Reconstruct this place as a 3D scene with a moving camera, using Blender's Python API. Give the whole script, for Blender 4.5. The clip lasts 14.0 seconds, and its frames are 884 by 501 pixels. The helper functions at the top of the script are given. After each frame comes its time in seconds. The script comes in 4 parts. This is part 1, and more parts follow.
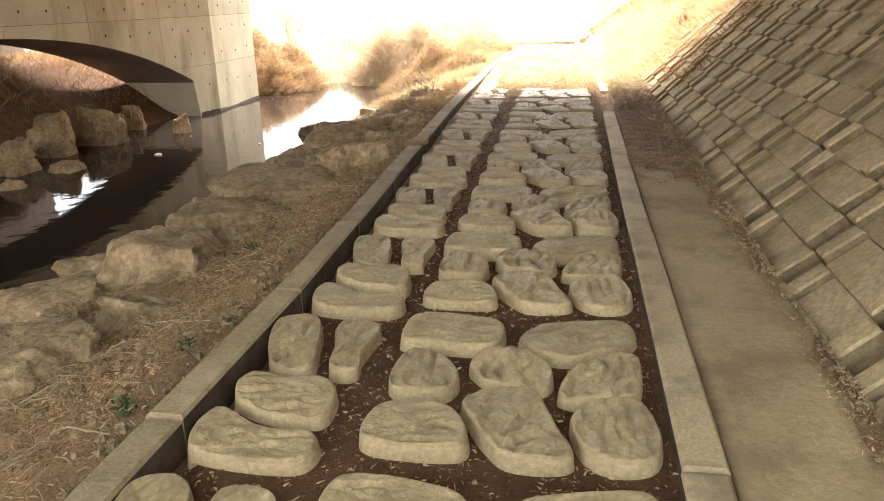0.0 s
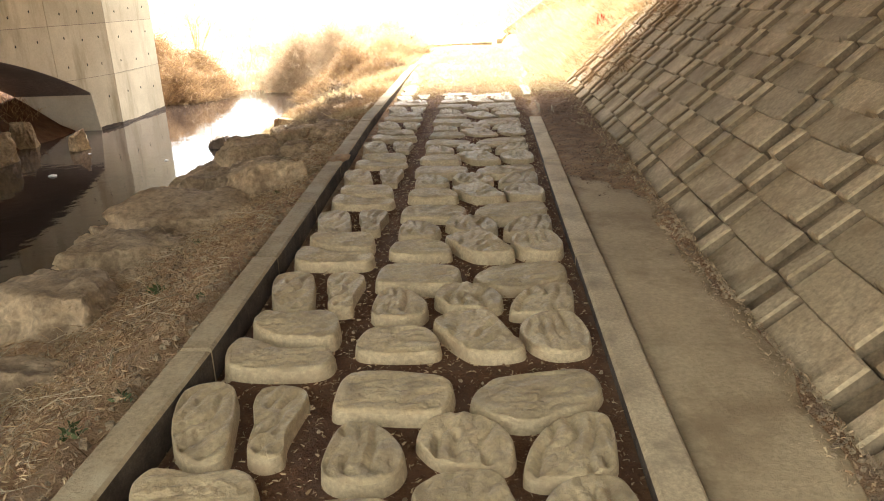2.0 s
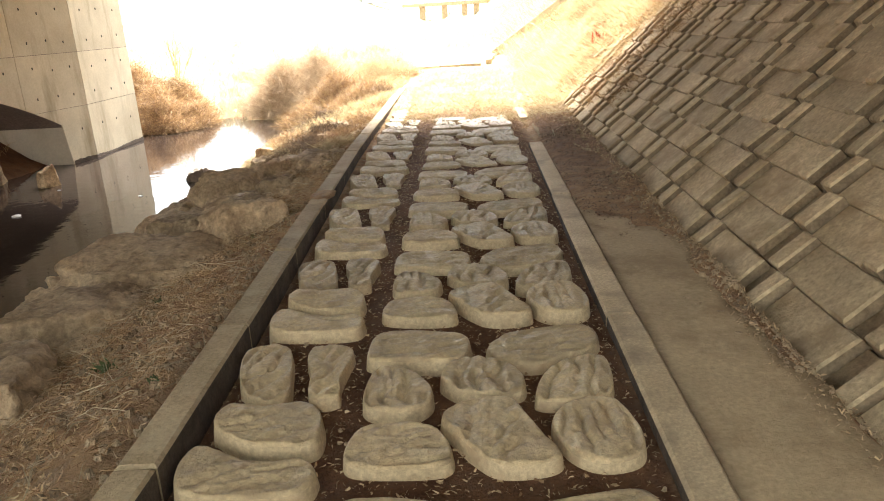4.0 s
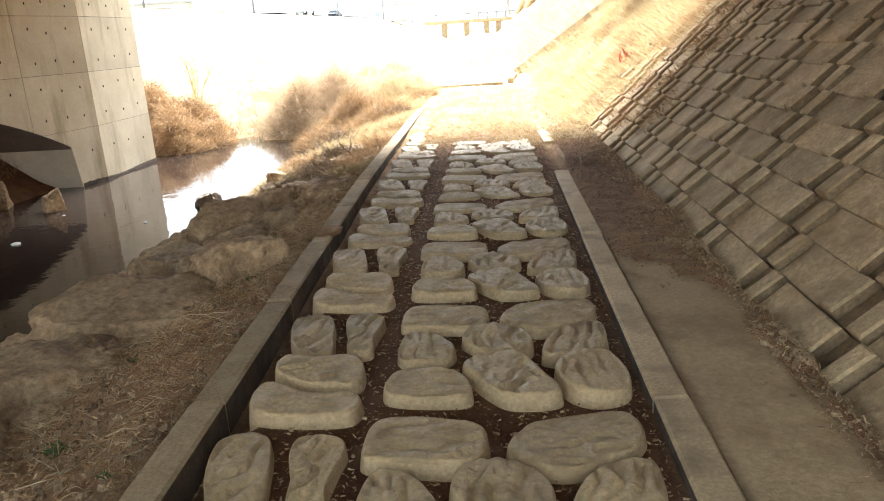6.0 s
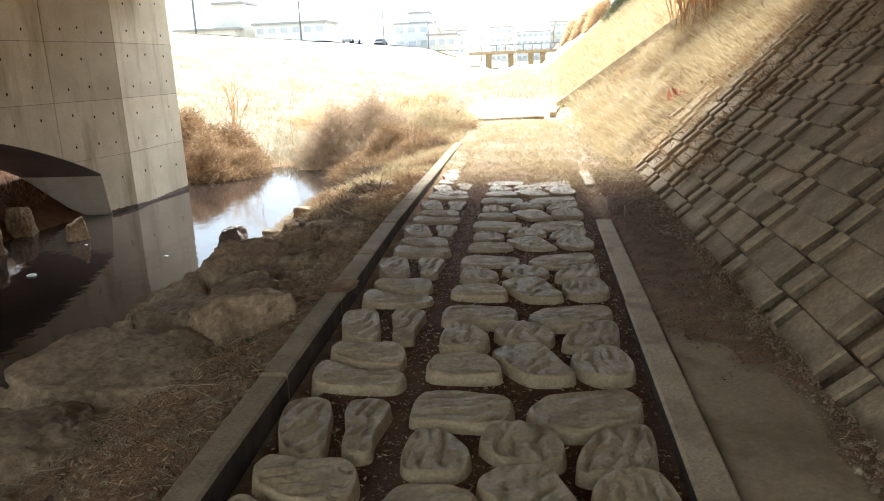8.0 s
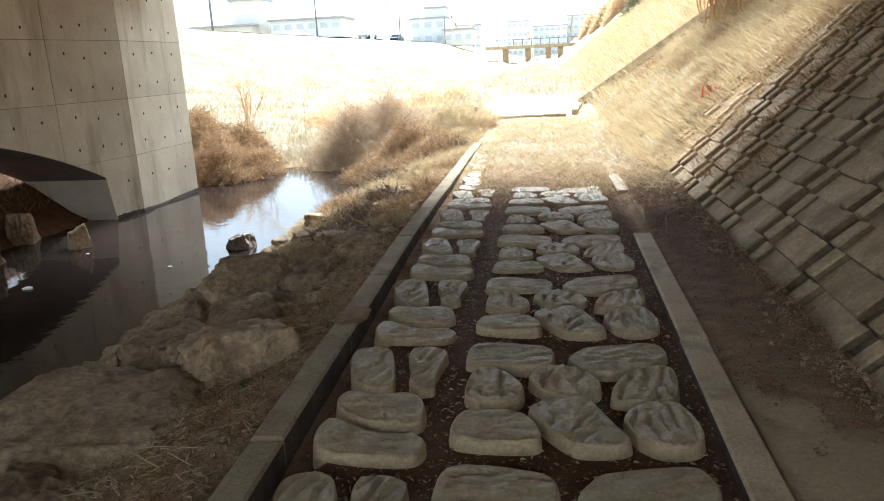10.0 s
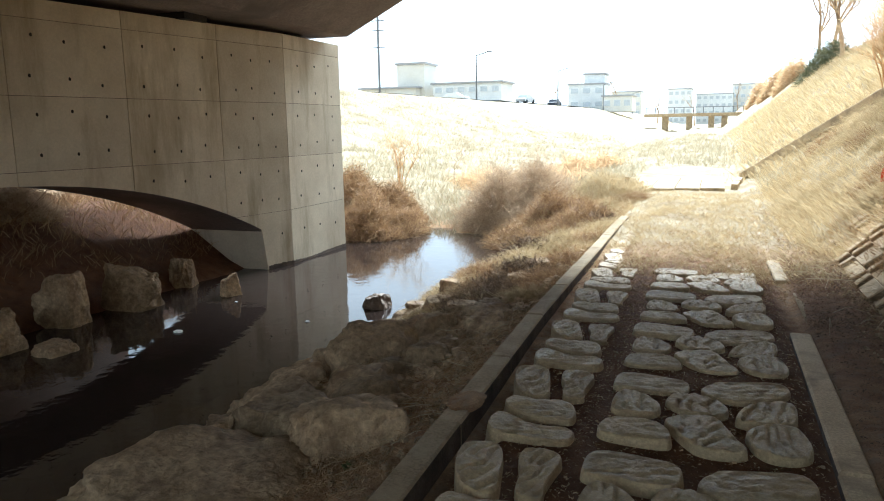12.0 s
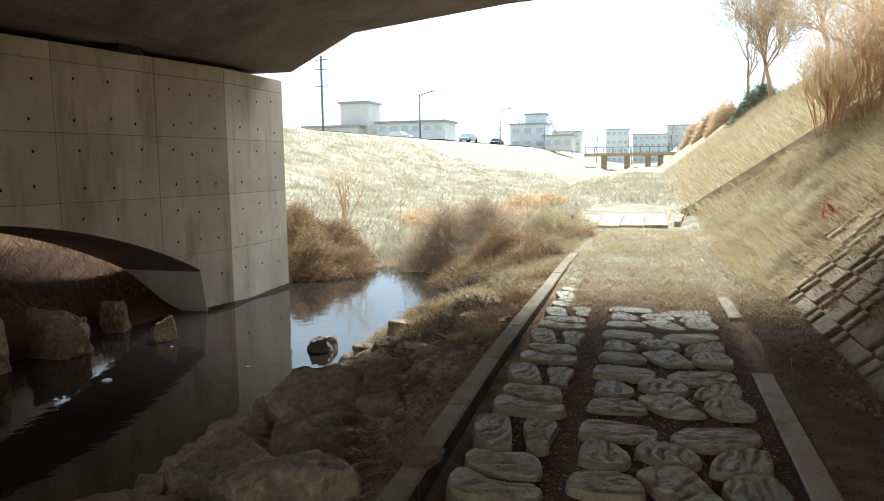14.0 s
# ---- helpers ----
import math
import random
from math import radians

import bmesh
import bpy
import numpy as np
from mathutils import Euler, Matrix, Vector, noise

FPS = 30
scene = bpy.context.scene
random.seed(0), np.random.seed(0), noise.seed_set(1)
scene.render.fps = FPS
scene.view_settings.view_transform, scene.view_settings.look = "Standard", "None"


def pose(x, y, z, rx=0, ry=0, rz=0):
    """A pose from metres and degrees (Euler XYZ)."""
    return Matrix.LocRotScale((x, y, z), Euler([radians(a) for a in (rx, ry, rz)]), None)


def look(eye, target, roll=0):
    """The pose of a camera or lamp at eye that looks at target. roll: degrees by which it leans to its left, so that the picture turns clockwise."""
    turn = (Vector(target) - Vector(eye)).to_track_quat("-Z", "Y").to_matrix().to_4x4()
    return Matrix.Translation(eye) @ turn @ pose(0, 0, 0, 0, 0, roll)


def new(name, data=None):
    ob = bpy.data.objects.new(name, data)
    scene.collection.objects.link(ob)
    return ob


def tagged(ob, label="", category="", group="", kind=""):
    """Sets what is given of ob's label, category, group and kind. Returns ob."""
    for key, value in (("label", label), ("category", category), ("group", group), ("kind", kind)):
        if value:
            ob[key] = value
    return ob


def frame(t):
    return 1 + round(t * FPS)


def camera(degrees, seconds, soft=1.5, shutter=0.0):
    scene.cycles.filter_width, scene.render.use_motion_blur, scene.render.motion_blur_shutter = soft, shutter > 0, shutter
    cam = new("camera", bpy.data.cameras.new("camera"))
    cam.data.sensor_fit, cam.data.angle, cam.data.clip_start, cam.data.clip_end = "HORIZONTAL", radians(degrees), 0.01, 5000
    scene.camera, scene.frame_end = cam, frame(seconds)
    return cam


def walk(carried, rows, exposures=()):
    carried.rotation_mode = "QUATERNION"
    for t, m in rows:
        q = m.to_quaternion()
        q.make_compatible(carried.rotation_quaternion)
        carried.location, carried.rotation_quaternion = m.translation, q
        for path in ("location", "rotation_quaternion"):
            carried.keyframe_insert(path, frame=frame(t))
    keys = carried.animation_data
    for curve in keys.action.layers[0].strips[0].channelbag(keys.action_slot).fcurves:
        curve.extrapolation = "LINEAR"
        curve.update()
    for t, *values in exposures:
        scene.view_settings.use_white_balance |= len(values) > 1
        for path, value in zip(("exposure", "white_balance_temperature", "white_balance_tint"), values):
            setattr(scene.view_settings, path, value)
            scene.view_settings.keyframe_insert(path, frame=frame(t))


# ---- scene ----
cam = camera(62.0, 14.0, soft=1.0)
PATH = [
    (0, (0.636, -2.889, 1.34), (0.301, -1.03, 0.683), -1.5),
    (0.5, (0.594, -2.736, 1.338), (0.323, -0.855, 0.717), -1.5),
    (1, (0.559, -2.602, 1.322), (0.374, -0.702, 0.724), -1.9),
    (1.5, (0.545, -2.533, 1.318), (0.411, -0.647, 0.666), -2.5),
    (2, (0.53, -2.426, 1.365), (0.399, -0.544, 0.703), -2.2),
    (2.5, (0.54, -2.225, 1.335), (0.313, -0.349, 0.679), -2.0),
    (3, (0.512, -2.061, 1.342), (0.328, -0.178, 0.694), -2.9),
    (3.5, (0.433, -1.922, 1.339), (0.344, -0.024, 0.715), -3.4),
    (5.8, (0.448, -1.168, 1.3), (0.235, 0.731, 0.71), -3.1),
    (6, (0.446, -1.153, 1.348), (0.287, 0.758, 0.781), -3.5),
    (6.5, (0.426, -1.025, 1.38), (0.368, 0.896, 0.827), -5.0),
    (7, (0.441, -0.938, 1.379), (0.416, 0.988, 0.84), -4.6),
    (7.5, (0.445, -0.749, 1.396), (0.3, 1.184, 0.906), -3.7),
    (8, (0.483, -0.559, 1.395), (0.223, 1.363, 0.905), -2.4),
    (8.2, (0.488, -0.476, 1.391), (0.178, 1.444, 0.926), -1.9),
    (10.3, (0.361, 0.139, 1.438), (0.052, 2.051, 0.936), -3.0),
    (10.5, (0.388, 0.19, 1.454), (-0.013, 2.095, 0.992), -1.9),
    (11, (0.451, 0.209, 1.475), (-0.183, 2.056, 1.045), -0.8),
    (11.5, (0.474, 0.246, 1.493), (-0.231, 2.069, 1.069), -1.2),
    (12, (0.437, 0.295, 1.501), (-0.251, 2.144, 1.173), -1.0),
    (12.5, (0.38, 0.388, 1.471), (-0.277, 2.247, 1.137), -1.0),
    (13, (0.333, 0.481, 1.467), (-0.27, 2.365, 1.174), -1.3),
    (13.5, (0.299, 0.53, 1.47), (-0.262, 2.432, 1.211), -1.2),
    (14, (0.294, 0.54, 1.479), (-0.253, 2.45, 1.25), -0.8),
]
EXPOSURE = [(0, 2.65, 6300, 9), (3.5, 2.6, 6250, 9), (6, 2.4, 5850, 8), (7.5, 1.8, 5550, 7), (8.2, 1.65, 5450, 7), (10.5, 1.6, 5250, 5), (12, 1.35, 5200, 3), (14, 0.85, 5150, 1)]
walk(cam, [(t, look(e, g, r)) for t, e, g, r in PATH], EXPOSURE)

# ---- world, sun ----
world = bpy.data.worlds.new("world")
scene.world = world
world.use_nodes = True
wn, wl = world.node_tree.nodes, world.node_tree.links
wn.clear()
sky = wn.new("ShaderNodeTexSky")
sky.sky_type, sky.sun_disc = "NISHITA", False
sky.sun_elevation, sky.sun_rotation = radians(43), radians(0.8)
sky.air_density, sky.dust_density, sky.ozone_density = 1.0, 2.0, 1.0
hazy = wn.new("ShaderNodeHueSaturation")
hazy.inputs["Saturation"].default_value = 0.25
haze = wn.new("ShaderNodeMix")
haze.data_type = "RGBA"
haze.inputs[0].default_value, haze.inputs[7].default_value = 0.6, (6.1, 6.45, 6.25, 1)
wbg, wout = wn.new("ShaderNodeBackground"), wn.new("ShaderNodeOutputWorld")
wbg.inputs["Strength"].default_value = 0.12
wl.new(sky.outputs[0], hazy.inputs["Color"])
wl.new(hazy.outputs[0], haze.inputs[6])
wl.new(haze.outputs[2], wbg.inputs["Color"])
wl.new(wbg.outputs[0], wout.inputs[0])
sun = new("sun", bpy.data.lights.new("sun", "SUN"))
sun.data.energy, sun.data.angle, sun.data.color = 5.0, radians(18), (1.0, 0.94, 0.85)
sun.matrix_world = look((0.8, 60, 57), (0, 0, 0))


# ---- materials ----
def material(name, low, high, scale=3.0, rough=0.85, bump=0.3, fine=40.0, spots=None, spot_scale=1.2, metal=0.0, vary=0.0, spec=0.3, stretch=1.0, grit=0.35):
    """Two colours mixed by coarse and fine noise, stains of a third, bump; vary: brightness from piece to piece."""
    m = bpy.data.materials.new(name)
    m.use_nodes = True
    n, l = m.node_tree.nodes, m.node_tree.links
    b = n["Principled BSDF"]
    b.inputs["Roughness"].default_value, b.inputs["Metallic"].default_value = rough, metal
    b.inputs["Specular IOR Level"].default_value = spec
    geo = n.new("ShaderNodeNewGeometry")
    squash = n.new("ShaderNodeVectorMath")
    squash.operation = "MULTIPLY"
    squash.inputs[1].default_value = (1, 1, stretch)
    l.new(geo.outputs["Position"], squash.inputs[0])

    def noise_node(s, detail, rgh=0.6, src=None):
        t = n.new("ShaderNodeTexNoise")
        t.inputs["Scale"].default_value, t.inputs["Detail"].default_value, t.inputs["Roughness"].default_value = s, detail, rgh
        l.new(src or geo.outputs["Position"], t.inputs["Vector"])
        return t

    def ramp(src, a, z, ca=(0, 0, 0, 1), cz=(1, 1, 1, 1)):
        r = n.new("ShaderNodeValToRGB")
        r.color_ramp.elements[0].position, r.color_ramp.elements[1].position = a, z
        r.color_ramp.elements[0].color, r.color_ramp.elements[1].color = ca, cz
        l.new(src, r.inputs[0])
        return r

    def mix(kind, fac, a, c):
        x = n.new("ShaderNodeMix")
        x.data_type, x.blend_type = "RGBA", kind
        for sock, v in ((x.inputs[0], fac), (x.inputs[6], a), (x.inputs[7], c)):
            if isinstance(v, (int, float, tuple)):
                sock.default_value = v
            else:
                l.new(v, sock)
        return x.outputs[2]

    coarse, grain = noise_node(scale, 6), noise_node(fine, 8, 0.7)
    col = ramp(coarse.outputs["Fac"], 0.36, 0.64, (*low, 1), (*high, 1)).outputs[0]
    g = ramp(grain.outputs["Fac"], 0.3, 0.7, (1 - grit, 1 - grit, 1 - grit, 1), (1 + grit * 0.7, 1 + grit * 0.7, 1 + grit * 0.7, 1)).outputs[0]
    col = mix("MULTIPLY", 1.0, col, g)
    if spots:
        s = ramp(noise_node(spot_scale, 9, 0.65, squash.outputs[0]).outputs["Fac"], 0.5, 0.66)
        col = mix("MIX", s.outputs[0], col, (*spots, 1))
    if vary:
        info = n.new("ShaderNodeObjectInfo")
        v = n.new("ShaderNodeMapRange")
        v.inputs[3].default_value, v.inputs[4].default_value = 1 - vary, 1 + vary
        l.new(info.outputs["Random"], v.inputs[0])
        hs = n.new("ShaderNodeHueSaturation")
        l.new(v.outputs[0], hs.inputs["Value"])
        l.new(col, hs.inputs["Color"])
        col = hs.outputs[0]
    l.new(col, b.inputs["Base Color"])
    if bump:
        add = n.new("ShaderNodeMath")
        add.operation = "ADD"
        l.new(coarse.outputs["Fac"], add.inputs[0])
        l.new(grain.outputs["Fac"], add.inputs[1])
        bp = n.new("ShaderNodeBump")
        bp.inputs["Strength"].default_value, bp.inputs["Distance"].default_value = bump, 0.03
        l.new(add.outputs[0], bp.inputs["Height"])
        l.new(bp.outputs[0], b.inputs["Normal"])
    return m


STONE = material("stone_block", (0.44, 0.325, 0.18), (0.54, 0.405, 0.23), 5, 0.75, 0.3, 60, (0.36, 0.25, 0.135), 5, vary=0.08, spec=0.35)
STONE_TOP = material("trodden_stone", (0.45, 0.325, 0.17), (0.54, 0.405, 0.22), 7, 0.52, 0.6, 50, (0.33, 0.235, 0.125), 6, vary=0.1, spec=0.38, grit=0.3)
KERB_OLD = material("mossy_kerb_concrete", (0.3, 0.22, 0.122), (0.4, 0.3, 0.17), 3, 0.85, 0.4, 60, (0.42, 0.33, 0.2), 4, vary=0.1)
KERB = material("kerb_concrete", (0.44, 0.325, 0.185), (0.54, 0.41, 0.24), 2.5, 0.75, 0.3, 70, (0.275, 0.205, 0.123), 3.5, vary=0.1)
CRUST_AND_SHADE = material("crust_and_shade_concrete", (0.06, 0.042, 0.03), (0.13, 0.095, 0.065), 5, 0.9, 0.4, 60)
SLAB = material("strip_concrete", (0.37, 0.265, 0.145), (0.46, 0.335, 0.185), 1.6, 0.9, 0.35, 45, (0.26, 0.175, 0.09), 2.2, grit=0.25)
JOINT_DIRT_SHADE = material("joint_dirt_and_shade", (0.17, 0.12, 0.07), (0.29, 0.21, 0.12), 6, 0.9, 0.4, 60)
BLOCK = material("slope_block", (0.4, 0.295, 0.165), (0.55, 0.41, 0.235), 2.5, 0.85, 0.5, 40, (0.3, 0.21, 0.11), 2.6, vary=0.16, grit=0.35)
PIER = material("pier_concrete", (0.54, 0.46, 0.33), (0.68, 0.6, 0.45), 1.0, 0.8, 0.12, 30, (0.38, 0.31, 0.2), 1.5, vary=0.1, stretch=0.22, grit=0.1)
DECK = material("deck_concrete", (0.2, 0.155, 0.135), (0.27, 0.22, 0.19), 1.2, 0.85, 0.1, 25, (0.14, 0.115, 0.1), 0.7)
ROCK = material("river_rock", (0.36, 0.245, 0.135), (0.54, 0.39, 0.225), 3.0, 0.8, 1.0, 22, (0.2, 0.13, 0.07), 4.5, vary=0.2, grit=0.5)
WET_ROCK = material("wet_rock", (0.14, 0.09, 0.055), (0.26, 0.18, 0.11), 4, 0.6, 0.8, 26, (0.05, 0.035, 0.025), 4.0, spec=0.5)
DARK = material("dark_hole", (0.03, 0.026, 0.022), (0.04, 0.035, 0.03), 8, 0.9, 0)
SOIL = material("soil", (0.31, 0.17, 0.085), (0.55, 0.35, 0.18), 6, 0.95, 1.0, 80, (0.4, 0.28, 0.17), 9)


def ground_material():
    """Bare soil with litter, going over into straw-coloured turf by the sheet's own grass share."""
    m = SOIL.copy()
    m.name = "ground_soil_and_turf"
    n, l = m.node_tree.nodes, m.node_tree.links
    b = n["Principled BSDF"]
    soil = b.inputs["Base Color"].links[0].from_socket
    att = n.new("ShaderNodeAttribute")
    att.attribute_name = "turf"
    geo = n.new("ShaderNodeNewGeometry")
    t = n.new("ShaderNodeTexNoise")
    t.inputs["Scale"].default_value, t.inputs["Detail"].default_value = 1.3, 8
    l.new(geo.outputs["Position"], t.inputs["Vector"])
    r = n.new("ShaderNodeValToRGB")
    r.color_ramp.elements[0].color, r.color_ramp.elements[1].color = (0.33, 0.25, 0.14, 1), (0.5, 0.425, 0.29, 1)
    r.color_ramp.elements[0].position, r.color_ramp.elements[1].position = 0.35, 0.65
    l.new(t.outputs["Fac"], r.inputs[0])
    x = n.new("ShaderNodeMix")
    x.data_type = "RGBA"
    l.new(att.outputs["Fac"], x.inputs[0])
    l.new(soil, x.inputs[6])
    l.new(r.outputs[0], x.inputs[7])
    # darkens wet or dark soil, and paints shade into stone gaps and under the arch
    damp_and_shade = n.new("ShaderNodeAttribute")
    damp_and_shade.attribute_name = "damp_and_shade"
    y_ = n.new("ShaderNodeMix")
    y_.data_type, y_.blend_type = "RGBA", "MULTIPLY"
    l.new(damp_and_shade.outputs["Fac"], y_.inputs[0])
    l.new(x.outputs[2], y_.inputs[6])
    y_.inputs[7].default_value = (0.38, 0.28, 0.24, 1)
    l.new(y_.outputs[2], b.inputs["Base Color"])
    return m


GROUND = ground_material()
WATER = bpy.data.materials.new("river_water")
WATER.use_nodes = True
_n, _l = WATER.node_tree.nodes, WATER.node_tree.links
_b = _n["Principled BSDF"]
_b.inputs["Base Color"].default_value = (0.025, 0.018, 0.015, 1)
_b.inputs["Roughness"].default_value, _b.inputs["IOR"].default_value = 0.03, 1.33
_t, _p = _n.new("ShaderNodeTexNoise"), _n.new("ShaderNodeBump")
_g = _n.new("ShaderNodeNewGeometry")
_t.inputs["Scale"].default_value, _t.inputs["Detail"].default_value = 5.0, 3
_p.inputs["Strength"].default_value, _p.inputs["Distance"].default_value = 0.12, 0.02
_l.new(_g.outputs["Position"], _t.inputs["Vector"])
_l.new(_t.outputs["Fac"], _p.inputs["Height"])
_l.new(_p.outputs[0], _b.inputs["Normal"])


# ---- mesh helpers ----
def mesh_object(name, verts, faces, mat, parent=None, smooth=False, label=""):
    me = bpy.data.meshes.new(name)
    me.from_pydata([tuple(v) for v in verts], [], [tuple(f) for f in faces])
    me.materials.append(mat)
    if smooth:
        me.shade_smooth()
    me.update()
    ob = new(name, me)
    ob.parent = parent
    if label:
        ob["label"] = label
    return ob


def shared(name, me, m, parent=None):
    ob = new(name, me)
    ob.parent = parent
    ob.matrix_basis = m
    return ob


def part(name, bm, mat, parent, label="", smooth=False):
    me = bpy.data.meshes.new(name)
    bm.to_mesh(me)
    bm.free()
    me.materials.append(mat)
    if smooth:
        me.shade_smooth()
    ob = new(name, me)
    ob.parent = parent
    if label:
        ob["label"] = label
    return ob


def empty(name, x=0, y=0, z=0):
    ob = new(name)
    ob.location = (x, y, z)
    return ob


def chamfer_box(sx, sy, sz, c=0.01):
    """A bevelled box, centred in x and y, standing on z = 0: verts and faces."""
    v, f = [], []
    for z, i in ((0, 0), (sz - c, 0), (sz, c)):
        for a, b in ((-1, -1), (1, -1), (1, 1), (-1, 1)):
            v.append((a * (sx / 2 - i), b * (sy / 2 - i), z))
    for k in range(2):
        for i in range(4):
            j = (i + 1) % 4
            f.append((4 * k + i, 4 * k + j, 4 * k + 4 + j, 4 * k + 4 + i))
    f += [(8, 9, 10, 11), (3, 2, 1, 0)]
    return v, f


def joined(items):
    """Verts and faces of several (verts, faces, matrix)."""
    vs, fs = [], []
    for v, f, m in items:
        o = len(vs)
        vs += [m @ Vector(p) for p in v]
        fs += [[i + o for i in q] for q in f]
    return vs, fs


def smooth_step(a, b, x):
    t = np.clip((x - a) / (b - a), 0, 1)
    return t * t * (3 - 2 * t)


def lumps(x, y, seed=0.0):
    """Gentle relief from a few waves."""
    return (np.sin(x * 1.7 + seed) * np.cos(y * 1.3 - seed) + 0.6 * np.sin(x * 3.9 - y * 2.7 + seed) + 0.4 * np.sin(x * 7.1 + y * 8.3) * np.cos(y * 5.7 - x * 2.0)) / 2


# ---- ground: one sheet to the horizon ----
NEAR_X = [-400, -40, -26, -22, -19, -16, -12, -9.6, -8.8, -7.3, -6.4, -3.7, -3.3, -2.8, -2.1, -1.3, -0.95, -0.7, -0.6, -0.53, 1.0, 1.14, 1.72, 8.3, 12, 400]
NEAR_Z = [4.6, 4.4, 4.2, 2.5, 0.6, 0.3, 0.2, 0.3, 0.22, -0.7, -1.3, -1.3, -1.0, -0.68, -0.38, -0.16, -0.07, -0.15, -0.15, -0.066, -0.066, -0.055, -0.05, 5.46, 5.8, 7]
FAR_X = [-400, -34, -27, -15, -9, -6, -4.5, -2.5, -1, 1, 1.4, 8, 12, 400]
FAR_Z = [5.5, 4.5, 4.4, 0.5, -0.1, -0.6, -0.45, -0.05, 0.0, 0.0, 0.05, 5.5, 5.9, 7]


def ground_z(x, y):
    x, y = np.asarray(x, float), np.asarray(y, float)
    k = smooth_step(12.5, 19, y)
    z = np.interp(x, NEAR_X, NEAR_Z) * (1 - k) + np.interp(x, FAR_X, FAR_Z) * k
    z = z + 0.008 * np.clip(y - 22, 0, 160)
    on_path = smooth_step(-1.2, -0.9, x) * smooth_step(1.6, 1.3, x)
    z = z + on_path * (0.045 * smooth_step(8.0, 10.5, y) + 0.03 * smooth_step(1.5, 5.5, y) * smooth_step(-0.8, -0.6, x) * smooth_step(1.02, 0.95, x)) * (1 - k)
    beside = smooth_step(1.1, 1.2, x) * smooth_step(2.0, 1.8, x)
    z = z + beside * (0.055 * smooth_step(1.9, 4.3, y + 2.4 * (x - 1.35) + 0.8 * lumps(x * 1.7, y * 1.1, 2.0) + 1.0 * lumps(x * 6, y * 4.3, 1.0)) + 0.03 * smooth_step(1.5, 1.75, x))
    z = z - 0.13 * smooth_step(1.66, 1.76, x) * smooth_step(11.6, 10.2, y + 0.3 * np.clip(x - 4, 0, 4)) * smooth_step(9.5, 8.5, x)
    rough = 0.012 + 0.05 * smooth_step(-1.0, -1.6, x) + 0.04 * smooth_step(6, 9, y) * smooth_step(-1.1, -1.5, x) + 0.05 * smooth_step(12, 15, y) + 0.12 * smooth_step(25, 60, y) * smooth_step(-27, -24, x)
    return z + rough * lumps(x, y) * (1 + 0.5 * np.sin(x * 0.31 + y * 0.23))


def axis(stops):
    out = []
    for a, b, step in stops:
        out += list(np.arange(a, b, step))
    return np.array(out + [stops[-1][1]])


gx = axis([(-400, -60, 40), (-60, -20, 4), (-20, -8, 0.6), (-8, -3.8, 0.3), (-3.8, 2.0, 0.07), (2.0, 10, 0.4), (10, 60, 5), (60, 400, 40)])
gy = axis([(-400, -40, 40), (-40, -10, 3), (-10, -5, 0.3), (-5, 12, 0.08), (12, 24, 0.25), (24, 60, 1.5), (60, 200, 7), (200, 1800, 100)])
GX, GY = np.meshgrid(gx, gy)
GZ = ground_z(GX, GY)
nx, ny = len(gx), len(gy)
idx = np.arange(nx * ny).reshape(ny, nx)
quads = np.stack([idx[:-1, :-1], idx[:-1, 1:], idx[1:, 1:], idx[1:, :-1]], -1).reshape(-1, 4)
ground = mesh_object("ground", np.stack([GX, GY, GZ], -1).reshape(-1, 3).tolist(), quads.tolist(), GROUND, smooth=True)
tagged(ground, "brown soil riverbank going over into straw-coloured dry turf", "ground", kind="structure")
turf = smooth_step(8.6, 10.6, GY + 0.5 * lumps(GX * 2, GY * 2)) * smooth_step(-3.2, -1.5, GX + 0.5 * lumps(GX, GY))
turf = np.maximum(turf, smooth_step(11, 15, GY) * np.where(GZ > -0.75, 1, 0))
turf = np.maximum(turf, smooth_step(-10, -12, GX) * 0.7 * smooth_step(11, 14, GY))
att = ground.data.attributes.new("turf", "FLOAT", "POINT")
att.data.foreach_set("value", turf.reshape(-1).astype(np.float32))

# stone gaps and ground beyond the pier: shade painted into the soil
damp_and_shade = smooth_step(-0.75, -0.6, GX) * smooth_step(1.08, 0.98, GX) * smooth_step(9.5, 7.5, GY)
damp_and_shade = np.maximum(damp_and_shade, smooth_step(-6.8, -7.2, GX) * smooth_step(14, 12, GY) * smooth_step(-3, -1, GY))
# wet soil near the water, then dark soil at the slope foot
damp_and_shade = np.maximum(damp_and_shade, smooth_step(-0.55, -0.7, GZ) * smooth_step(15, 12, GY))
damp_and_shade = np.maximum(damp_and_shade, smooth_step(1.1, 1.2, GX) * smooth_step(2.6, 1.9, GX) * smooth_step(9.6, 8.2, GY) * (0.3 + 0.45 * smooth_step(3.5, 5.5, GY)))
att = ground.data.attributes.new("damp_and_shade", "FLOAT", "POINT")
att.data.foreach_set("value", damp_and_shade.reshape(-1).astype(np.float32))

WATER_Z = -0.82
wx, wy = np.meshgrid(np.linspace(-9, -2.4, 12), np.linspace(-40, 17.5, 40))
wi = np.arange(wx.size).reshape(wx.shape)
wq = np.stack([wi[:-1, :-1], wi[:-1, 1:], wi[1:, 1:], wi[1:, :-1]], -1).reshape(-1, 4)
water = mesh_object("water", np.stack([wx, wy, np.full_like(wx, WATER_Z)], -1).reshape(-1, 3).tolist(), wq.tolist(), WATER)
tagged(water, "still dark river water mirroring the bridge pier", "water", kind="structure")

